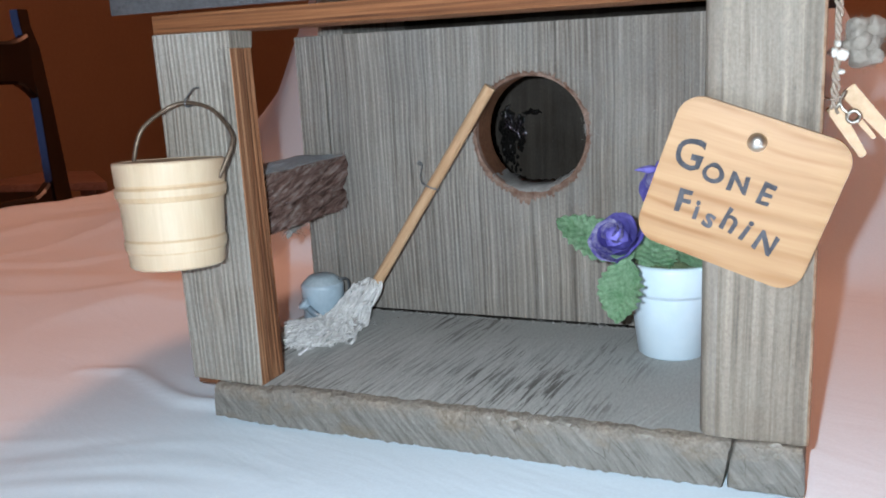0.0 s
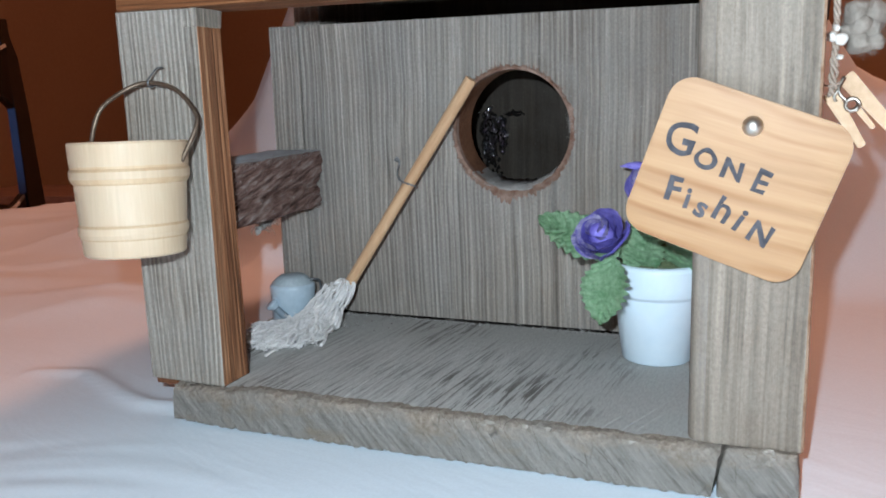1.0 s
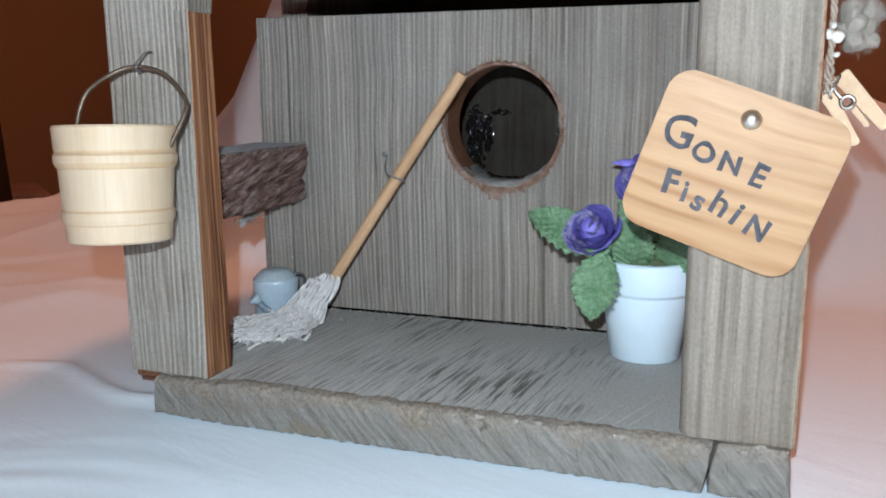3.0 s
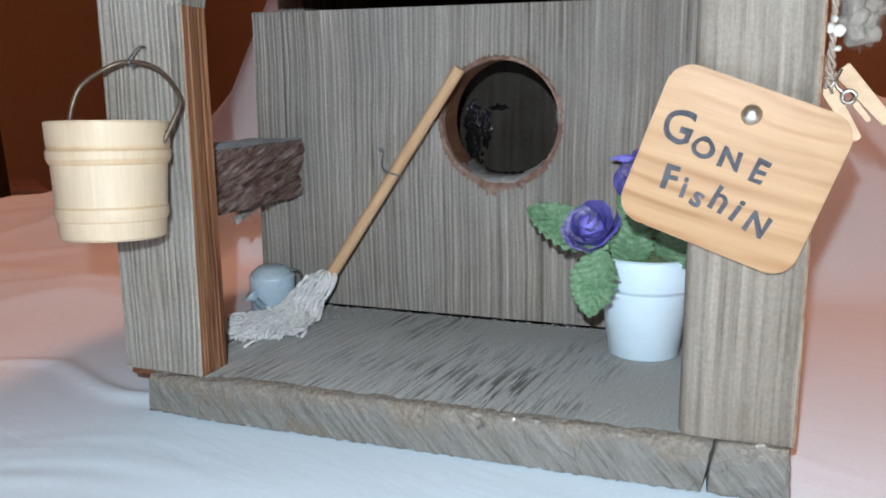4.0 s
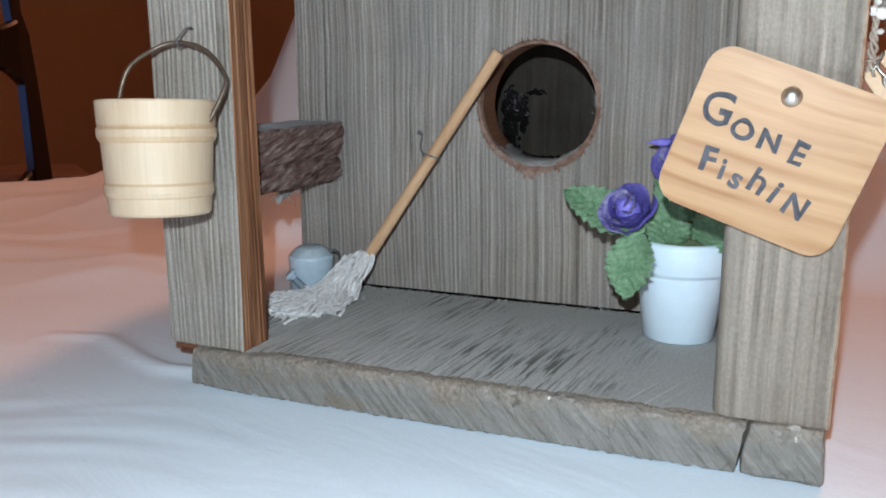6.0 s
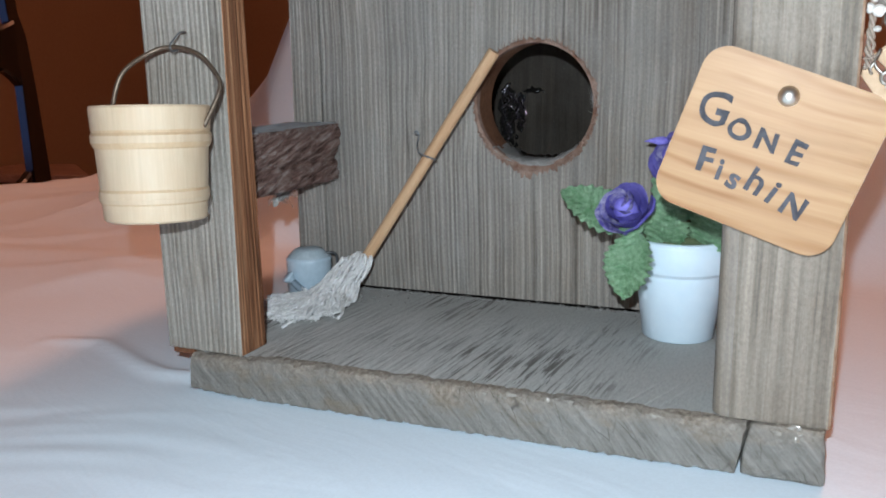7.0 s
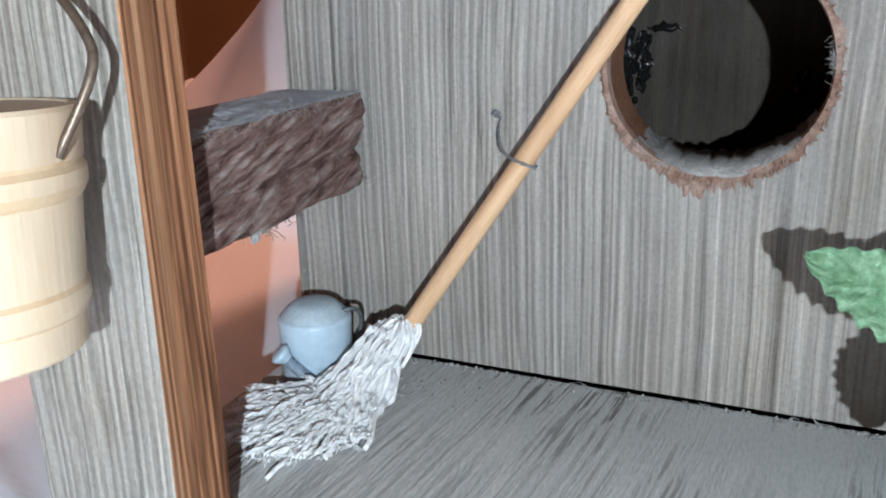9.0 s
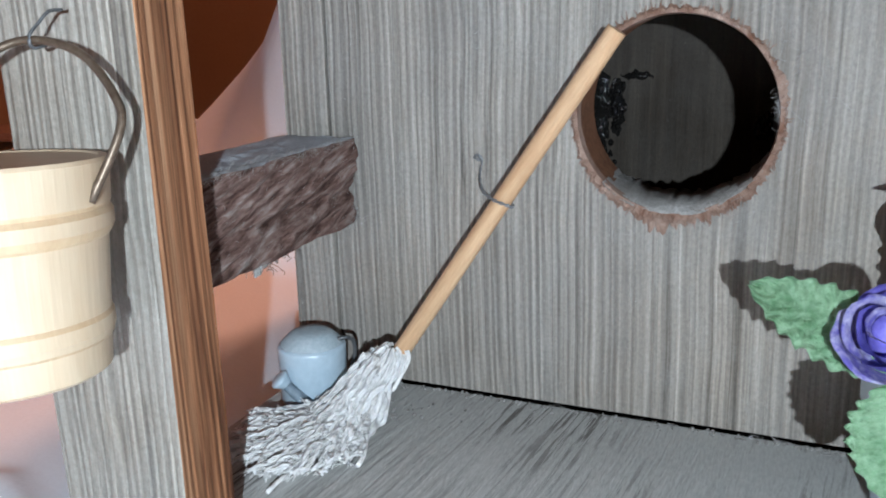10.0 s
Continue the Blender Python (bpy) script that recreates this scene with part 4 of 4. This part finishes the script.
# ---- mop ----
def build_mop():
    m = thing("toy_mop", (-60, 75, 11.6), "toy string mop with a birch handle leaning on the wall", "mop")
    low, top = Vector((-58.2, 85.4, 23.5)), Vector((-16.6, 88.4, 86.6))
    bm = bmesh.new()
    tube(bm, [low, low + (top - low) * 0.02, low + (top - low) * 0.5, top - (top - low) * 0.006, top], 1.75, 20)
    part("handle", bm, dowel, m, "plain birch dowel handle")
    bm = bmesh.new()
    head = Vector((-58.3, 84.8, 23.9))
    random.seed(5)
    tips = []
    for i in range(150):
        u = random.random()
        # cords drop from the binding in a thick bundle, then fan over the boards and end at different lengths
        ang = radians(211 + 64 * u + random.gauss(0, 3))
        far = between(u, [(0, 27), (0.2, 31), (0.5, 34), (0.7, 33.5), (0.85, 30), (1, 22)])
        reach = far * (0.45 + 0.57 * random.random() ** 0.55)
        start = head + Vector((min(1.2, random.gauss(-1.4, 1.7)), random.gauss(-1, 1.7), random.uniform(-2.5, 1.6)))
        over = max(0.0, 1 - reach / far)
        tip = Vector((head.x - 1 + reach * math.cos(ang), head.y + reach * math.sin(ang), 12.4 + 5.0 * over + random.random() * 1.2))
        knee = start.lerp(tip, random.uniform(0.28, 0.40)) + Vector((random.gauss(-1.6, 0.9), random.gauss(0.4, 0.9), 0))
        knee.z = random.uniform(14.5, 19.5) - 3.6 * (1 - u)
        low_ = knee.lerp(tip, 0.5) + Vector((random.gauss(0, 1.0), random.gauss(0, 1.0), 0))
        low_.z = random.uniform(12.7, 14.6 + u) + 2.0 * over
        pts = curve_points([start, knee, low_, tip], 44)
        pts = [p + noise.noise_vector(p * 0.30 + Vector((i, 0, 0))) * 1.0 for p in pts]
        tips += pts[6:]
        thick = random.uniform(0.30, 0.42)
        for ply in (0.0, math.pi):
            tube(bm, [p + Vector((0.7 * math.cos(k * 1.0 + i + ply), 0.7 * math.cos(k * 1.0 + i + ply), math.sin(k * 1.0 + i + ply))) * thick * 0.85 for k, p in enumerate(pts)], thick, 6, 0.9)
        for k in range(5):
            # the cut end frays
            w = (pts[-1] - pts[-3]).normalized() * random.uniform(0.6, 1.6) + Vector((random.gauss(0, 0.5), random.gauss(0, 0.5), random.gauss(-0.1, 0.3)))
            tube(bm, [pts[-1], pts[-1] + w * 0.5, pts[-1] + w], 0.12, 4, 0.5)
    for i in range(34):
        # matted yarn inside the bundle
        ang = radians(212 + 60 * random.random())
        tip = head + Vector((math.cos(ang), math.sin(ang), 0)) * random.uniform(11, 21)
        tip.z = 12.9
        mid = head.lerp(tip, 0.4)
        mid.z = random.uniform(14.0, 16.0)
        pts = [p + noise.noise_vector(p * 0.4 + Vector((i, 5, 0))) * 0.7 for p in curve_points([head - Vector((1.2, 0.8, 1.0)), mid, tip], 26)]
        tube(bm, pts, random.uniform(0.8, 1.1), 7, 0.5)
    for i in range(70):
        # short yarn folded over the binding, all round the handle's foot
        a = random.uniform(0, 6.28)
        r = random.uniform(1.6, 3.0)
        p = head + Vector((math.cos(a) * r + 0.2, math.sin(a) * r - 0.3, random.uniform(0.6, 2.4)))
        drop = random.uniform(3.0, 6.5)
        tube(bm, curve_points([p - Vector((math.cos(a) * 1.0, math.sin(a), -0.5)), p, p + Vector((math.cos(a) * 1.0 - 0.5, math.sin(a) * 0.8 - 0.8, -drop * 0.45)), p + Vector((math.cos(a) * 0.9 - 1.8, math.sin(a) * 0.8 - 2.2, -drop))], 12), random.uniform(0.34, 0.5), 5, 0.85)
    tube(bm, curve_points([(-58.5, 73, 13.6), (-56.8, 69, 13.4), (-55.6, 65.8, 12.6), (-55.2, 62.8, 12.2)], 10), 0.5, 6)
    tube(bm, curve_points([(-64.0, 57.5, 13.4), (-64.6, 55.0, 12.9), (-65.2, 52.4, 12.5), (-65.3, 49.4, 12.2)], 10), 0.42, 6)
    tagged(part("yarn_head", bm, yarn, m, "frayed off-white cotton yarn", smooth=True), kind="stuff")
    bm = bmesh.new()
    for i in range(1100):
        p = random.choice(tips) + Vector((0, 0, 0.3))
        w = Vector((random.gauss(0, 0.9), random.gauss(0, 0.9), abs(random.gauss(0.1, 0.7))))
        tube(bm, [p, p + w * 0.5 + Vector((0.2, 0.1, 0.3)), p + w], 0.035, 3)
    tagged(part("loose_fuzz", bm, yarn, m, "fine loose fibres"), kind="stuff")
    bm = bmesh.new()
    way = curve_points([(-44.9, 100.5, 61.4), (-45.6, 97.8, 62.6), (-44.6, 96.6, 63.4), (-43.6, 96.4, 62.4), (-43.6, 95.6, 60.8), (-42.8, 93, 59.4), (-40.6, 89, 57.8), (-37.4, 85.2, 57.3), (-34.6, 84.4, 56.6), (-34.0, 86.6, 55.9), (-36.2, 88.9, 57.2)], 70)
    for k in (0, math.pi):
        tube(bm, [p + Vector((math.cos(i * 0.9 + k), math.sin(i * 0.9 + k), math.cos(i * 0.9 + k))) * 0.16 for i, p in enumerate(way)], 0.16, 5)
    part("tie_wire", bm, tie_metal, m, "thin twisted wire tie nailed to the wall", smooth=True)


build_mop()


# ---- watering can ----
def build_can():
    c = thing("toy_watering_can", (-77, 83.5, 11.6), "tiny pale blue metal watering can, dusty on top", "watering can")
    at = (-78.2, 86.4, 11.7)
    part("body", lathe([(0, 0), (6.6, 0), (6.85, 0.3), (7.15, 11.2), (7.15, 11.8), (7.0, 12.15), (6.6, 12.45)], at, 48), can_paint, c, smooth=True)
    part("lid", lathe([(6.55, 12.42), (6.2, 13.0), (5.4, 13.8), (4.5, 14.6), (3.9, 14.95), (2.0, 15.25), (0, 15.35)], at, 48), can_top, c, "dusty domed lid", smooth=True)
    bm = bmesh.new()
    tube(bm, curve_points([(-75.6, 80.2, 13.2), (-77.8, 78.9, 15.6), (-80.2, 77.6, 18.6)], 10), 1.35, 12, 0.75)
    sp = part("spout", bm, can_dust_shade, c, "dusty grey-blue spout, its shadow put into the colour", smooth=True)
    way = Vector((-80.2, 77.6, 18.6)) - Vector((-78.2, 79.3, 16.0))
    turn = way.to_track_quat("Z", "Y").to_matrix().to_4x4()
    part("rose", lathe([(0, 1.2), (1.5, 1.2), (2.1, 0.8), (2.0, 0.4), (0.9, -1.6)], (-80.2, 77.6, 18.6), 24, turn), can_paint, sp, smooth=True)
    bm = bmesh.new()
    tube(bm, curve_points([(-73.4, 87.6, 24.6), (-71.6, 88.4, 25.3), (-70.4, 90.2, 24.2), (-70.8, 91.0, 20.0), (-72.2, 89.6, 15.6)], 24), 0.45, 8)
    part("handle", bm, thin_wire, c, "dark thin handle", smooth=True)


build_can()


# ---- flower pot ----
def leaf_mesh(base, tip, width, up, curl=1.2, n=63, w=9):
    """A serrated, ribbed leaf from base to tip, folded a little along its midrib."""
    bm = bmesh.new()
    base, tip, up = Vector(base), Vector(tip), Vector(up).normalized()
    way = tip - base
    side = way.cross(up).normalized()
    over = side.cross(way).normalized()
    rows = []
    for i in range(n + 1):
        u = i / n
        half = width * 0.5 * (math.sin(math.pi * min(1, u * 0.92 + 0.08)) ** 0.75) * (1 + 0.09 * math.sin(i * 2 * math.pi / 7) + 0.03 * noise.noise((i, width, 0)))
        if i == n:
            half = width * 0.03
        row = []
        for j in range(-w, w + 1):
            v = j / w
            lift = 0.22 * width * (abs(v) ** 1.4) * 0.5 + curl * math.sin(math.pi * u) + 0.34 * math.sin((u * 8 - abs(v) * 2.0) * 2 * math.pi) * (0.35 + 0.65 * abs(v))
            row.append(bm.verts.new((base + way * u + side * half * v + over * lift + noise.noise_vector((base + way * u + side * half * v) * 0.6) * 0.25) * MM))
        rows.append(row)
    for a, b in zip(rows, rows[1:]):
        for j in range(2 * w):
            bm.faces.new((a[j], a[j + 1], b[j + 1], b[j]))
    g = bmesh.ops.solidify(bm, geom=bm.faces[:], thickness=0.25 * MM)
    return bm


def rose(pot, centre, facing, size, seed, dusty=0.5):
    """A ribbon rose: petals wound round a bud, each a little lower and wider than the last, rims rolled out."""
    rnd = random.Random(seed)
    turn = Vector(facing).normalized().to_track_quat("Z", "Y").to_matrix().to_4x4()
    place = Matrix.Translation(mm(*centre)) @ turn
    heart = part("rose", lathe([(0, -size * 0.75), (size * 0.42, -size * 0.55), (size * 0.40, 0), (size * 0.20, size * 0.38), (0, size * 0.40)], (0, 0, 0), 20), petal_mat, pot, "violet ribbon rose", smooth=True)
    heart.data.transform(place)
    count = 12
    for k in range(count):
        ring = k / (count - 1)
        r0 = size * (0.20 + 0.66 * ring)
        start = k * 2.2 + rnd.random() * 0.8
        span = 3.3 - 1.0 * ring
        high = size * (0.62 - 0.34 * ring + 0.06 * rnd.random())
        roll = size * (0.03 + 0.16 * ring)
        bm = bmesh.new()
        rows = []
        for i in range(19):
            u = i / 18
            a = start + (u - 0.5) * span
            edge = math.sin(math.pi * u) ** 0.45
            col = []
            for j in range(9):
                v = j / 8
                z = -size * 0.7 + (high + size * 0.7) * v * (0.45 + 0.55 * edge)
                out = r0 * (0.45 + 0.55 * math.sin(min(1.0, v * 1.15) * math.pi / 2)) + roll * max(0, v - 0.72) * 3.4 * edge + 0.10 * size * (u - 0.5)
                z -= roll * 1.1 * max(0, v - 0.86) * 6 * edge
                p = Vector((out * math.cos(a), out * math.sin(a), z))
                col.append(bm.verts.new((p + noise.noise_vector(p * 0.45 + Vector((k, seed, 0))) * size * 0.07) * MM))
            rows.append(col)
        for a_, b_ in zip(rows, rows[1:]):
            for j in range(8):
                bm.faces.new((a_[j], a_[j + 1], b_[j + 1], b_[j]))
        bmesh.ops.solidify(bm, geom=bm.faces[:], thickness=0.3 * MM)
        bm.transform(place)
        part("petal", bm, petal_dust if rnd.random() < dusty else petal_mat, heart, smooth=True)


def build_pot():
    p = thing("flower_pot", (37.4, 81.8, 11.6), "pale blue miniature pot of violet ribbon roses", "flower pot")
    at = (37.4, 81.8, 11.6)
    prof = [(0, 0), (8.6, 0), (9.3, 0.5), (11.4, 17.4), (11.5, 18.0), (12.2, 18.4), (12.55, 19.0), (12.7, 25.2), (12.5, 26.4), (11.7, 26.8), (11.0, 26.3), (10.6, 23.5), (0, 23.5)]
    part("pot", lathe(prof, at, 64), pot_glaze, p, "pale blue painted clay pot with a thick rim", smooth=True)
    bm = lathe([(10.7, 24.4), (9.4, 27.4), (6, 30.2), (0, 31.2)], at, 40)
    bmesh.ops.subdivide_edges(bm, edges=bm.edges[:], cuts=2, use_grid_fill=True)
    roughen(bm, 1.3, 260)
    part("moss", bm, moss_mat, p, "grey-green dusty moss", smooth=True)
    random.seed(9)
    for base, tip, width, up in (
        ((30.5, 62, 43), (8.0, 70.8, 50.4), 10.5, (-0.2, -1, 0.5)),
        ((29.5, 60, 42.5), (27.8, 56, 26.8), 12.5, (-0.3, -1, 0.2)),
        ((34, 74, 37), (36, 68, 52), 12, (0, -1, 0.3)),
        ((38, 84, 38), (31, 90, 60), 11, (-0.2, -1, 0.3)),
        ((44, 76, 37), (48, 68, 50), 11, (0.1, -1, 0.4)),
        ((44, 84, 38), (50, 88, 58), 10, (0.2, -1, 0.4)),
        ((48, 78, 36), (58, 72, 33), 8, (0.2, -0.6, 1)),
    ):
        part("leaf", leaf_mesh(base, tip, width, up), leaf_mat, p, "ribbed green cloth leaf", smooth=True)
    bm = bmesh.new()
    for tip in ((28, 63, 45), (34, 85, 52), (51, 74, 46)):
        tube(bm, curve_points([(39.2, 80, 36), (39 + (tip[0] - 39) * 0.4, 78, 42), tip], 10), 0.6, 6)
    part("stems", bm, leaf_mat, p, smooth=True)
    rose(p, (26.2, 60.6, 48.4), (-0.25, -0.85, 0.75), 7.4, 3, 0.62)
    rose(p, (33.8, 85.5, 58.8), (-0.6, -0.75, 0.45), 7.2, 8, 0.4)
    bm = bmesh.new()
    bmesh.ops.create_icosphere(bm, subdivisions=3, radius=1)
    for v in bm.verts:
        # a loose petal curled to a point beside the upper rose
        u = (1 - v.co.x) / 2
        v.co = mm(29.9 + v.co.x * 3.2, 82.5 + v.co.y * 1.5 * (1.2 - u), 63.2 + v.co.z * 1.5 * (1.15 - u) - 0.5 * u)
    roughen(bm, 0.35, 400)
    part("loose_petal", bm, petal_mat, p, "violet petal curled to a point", smooth=True)
    rose(p, (53.0, 72.0, 49.0), (0.2, -1, 0.5), 7.0, 12, 0.4)


build_pot()


# ---- sign ----
def build_sign():
    s = thing("wooden_sign", (59, 25, 45), "small rounded pine sign nailed crooked to the post", "sign")
    turn = Matrix.Translation(mm(58.9, 23.6, 66.3)) @ Matrix.Rotation(radians(19.8), 4, "Y")
    bm = bmesh.new()
    w, h, r = 17.2, 15.7, 4.8
    ring = []
    for cx, cz, a0 in ((w - r, h - r, 0), (-w + r, h - r, 90), (-w + r, -h + r, 180), (w - r, -h + r, 270)):
        for k in range(9):
            a = radians(a0 + 90 * k / 8)
            ring.append(bm.verts.new(mm(cx + r * math.cos(a), 0, cz + r * math.sin(a))))
    g = bmesh.ops.extrude_face_region(bm, geom=[bm.faces.new(ring)])
    bmesh.ops.translate(bm, vec=mm(0, 3.0, 0), verts=[v for v in g["geom"] if isinstance(v, bmesh.types.BMVert)])
    bmesh.ops.bevel(bm, geom=[e for e in bm.edges if abs(e.verts[0].co.y - e.verts[1].co.y) < 1e-6], offset=0.35 * MM, segments=2, affect="EDGES")
    board = part("board", bm, sign_wood, s)
    board.matrix_parent_inverse = Matrix.Translation(s.location).inverted() @ turn
    for text, u, w, size, lean in (
        ("G", -11.9, 3.9, 8.6, 4), ("O", -6.2, 1.7, 5.4, 2), ("N", -0.9, 1.5, 5.2, 2), ("E", 4.6, 1.3, 6.0, -4),
        ("F", -9.8, -5.7, 6.4, 4), ("i", -6.6, -6.3, 6.0, 4), ("s", -3.6, -7.0, 6.2, -6), ("h", 0.3, -6.0, 6.6, -6), ("i", 3.9, -6.8, 6.2, -14), ("N", 8.2, -7.9, 5.6, -8),
    ):
        font = bpy.data.curves.new("letter", "FONT")
        font.body, font.size, font.align_x, font.align_y = text, size * MM, "CENTER", "CENTER"
        font.offset, font.extrude = 0.00018, 0.00004
        tmp = new("letter_shape", font)
        me = bpy.data.meshes.new_from_object(tmp)
        bpy.data.objects.remove(tmp)
        me.transform(Matrix.Translation(mm(u, -0.12, w)) @ Matrix.Rotation(radians(-lean), 4, "Y") @ Matrix.Rotation(radians(90), 4, "X"))
        for v in me.vertices:
            push = noise.noise_vector(v.co * 330 + Vector((u, 0, 0))) * 0.00042
            v.co += Vector((push.x, 0, push.z))
        me.materials.clear()
        me.materials.append(ink)
        ob = new("letter", me)
        ob.parent = board
        tagged(ob, "hand-drawn dark marker letter " + text)
    part("nail_head", lathe([(0, 1.5), (1.0, 1.25), (1.75, 0.5), (1.9, 0), (0.6, -0.2), (0.5, -6), (0, -6)], (61.9, 23.4, 76.4), 28, Matrix.Rotation(radians(90), 4, "X")), steel, s, "domed bright nail head", smooth=True)


build_sign()


# ---- clothespin and cotton on a string ----
def plank(a, b, wide_a, wide_b, y0, y1):
    """A flat slip of wood from a to b, (x, z) pairs, tapering from one width to the other."""
    bm = bmesh.new()
    way = Vector((b[0] - a[0], b[1] - a[1])).normalized()
    side = Vector((-way.y, way.x))
    rows = []
    for y in (y0, y1):
        ring = [Vector(a) + side * wide_a / 2, Vector(b) + side * wide_b / 2, Vector(b) - side * wide_b / 2, Vector(a) - side * wide_a / 2]
        rows.append([bm.verts.new(mm(q.x, y, q.y)) for q in ring])
    bm.faces.new(rows[0])
    bm.faces.new(rows[1][::-1])
    for i in range(4):
        bm.faces.new((rows[0][i], rows[0][(i + 1) % 4], rows[1][(i + 1) % 4], rows[1][i]))
    bmesh.ops.bevel(bm, geom=bm.edges[:], offset=0.25 * MM, segments=2, affect="EDGES")
    return bm


def build_pin():
    c = thing("mini_clothespin", (80, 47.5, 70), "tiny sprung wooden clothespin hanging on a thread", "clothespin")
    part("jaw", plank((75.3, 81.6), (82.0, 70.8), 2.9, 1.7, 46.6, 49.2), pin_wood, c)
    part("jaw", plank((78.2, 84.9), (87.6, 74.2), 3.6, 2.4, 49.4, 52.0), pin_wood, c)
    part("jaw_tongue", plank((80.6, 78.6), (84.0, 74.4), 1.3, 1.0, 48.2, 49.3), pin_wood, c)
    bm = bmesh.new()
    ring = [(79.6 + 1.25 * math.cos(a * 0.5), 45.0 + 0.10 * a, 79.3 + 1.25 * math.sin(a * 0.5)) for a in range(0, 40)]
    tube(bm, ring, 0.42, 8)
    tube(bm, curve_points([(78.5, 45.2, 80.1), (77.4, 45.4, 81.2), (77.0, 45.8, 82.6), (77.9, 46.6, 84.8)], 14), 0.36, 8)
    tube(bm, curve_points([(76.9, 45.6, 82.3), (76.2, 45.8, 81.0), (76.6, 46.2, 80.0)], 8), 0.3, 8)
    part("spring", bm, steel, c, "coiled steel spring", smooth=True)
    t = thing("thread", (76.5, 46, 90), "thin pale twisted twine knotted and glued to the post", "thread")
    for k in (0, 2.1, 4.2):
        bm = bmesh.new()
        tube(bm, [(75.9 + 0.5 * math.sin(i * 0.5 + k) + 0.5 * noise.noise((i * 0.15, k, 0)), 46.2 + 0.45 * math.cos(i * 0.5 + k), 81 + i * 0.4) for i in range(62)], 0.38, 6)
        part("strand", bm, twine, t, smooth=True)
    bm = bmesh.new()
    tube(bm, curve_points([(73.9, 46.0, 83.4), (75.4, 45.4, 83.0), (77.2, 45.6, 83.6)], 10), 0.22, 5)
    part("loose_end", bm, twine, t, smooth=True)
    for x, z, w, h in ((75.1, 92.7, 1.1, 1.0), (76.9, 92.2, 1.2, 1.3), (76.9, 88.7, 0.75, 0.6), (76.0, 94.4, 0.7, 0.6)):
        bm = bmesh.new()
        bmesh.ops.create_icosphere(bm, subdivisions=3, radius=1)
        for v in bm.verts:
            v.co = mm(x + v.co.x * w, 45.6 + v.co.y * 0.8, z + v.co.z * h)
        roughen(bm, 0.3, 700)
        part("glue_blob", bm, dried_glue, t, "small white glossy glue blob", smooth=True)
    w = thing("cotton_tuft", (81, 48, 90), "soft greyish-white cotton tuft beside the post", "cotton tuft")
    bm = bmesh.new()
    rnd = random.Random(2)
    lobes = ((79.8, 50, 97.0, 2.6), (80.6, 50, 91.8, 2.7), (82.2, 50.6, 94.4, 2.6), (83.2, 50.4, 97.0, 2.4), (78.8, 50.6, 94.0, 2.1), (82.8, 50.2, 91.6, 1.9), (80.6, 49.6, 95.0, 2.4))
    for x, y, z, r in lobes:
        blob = bmesh.ops.create_icosphere(bm, subdivisions=4, radius=r * MM)["verts"]
        bmesh.ops.translate(bm, vec=mm(x, y, z), verts=blob)
    roughen(bm, 0.9, 330)
    roughen(bm, 0.3, 900)
    for i in range(2600):
        x, y, z, r = rnd.choice(lobes)
        d = Vector((rnd.gauss(0, 1), rnd.gauss(0, 1), rnd.gauss(0, 1))).normalized()
        p = Vector((x, y, z)) + d * r * 0.97
        side = Vector((rnd.gauss(0, 1), rnd.gauss(0, 1), rnd.gauss(0, 1))) * 0.4
        tube(bm, [p, p + d * 0.3 + side * 0.6, p + d * 0.45 + side * 1.3], 0.016, 3, cap=False)
    part("fluff", bm, cotton, w, smooth=True)


build_pin()
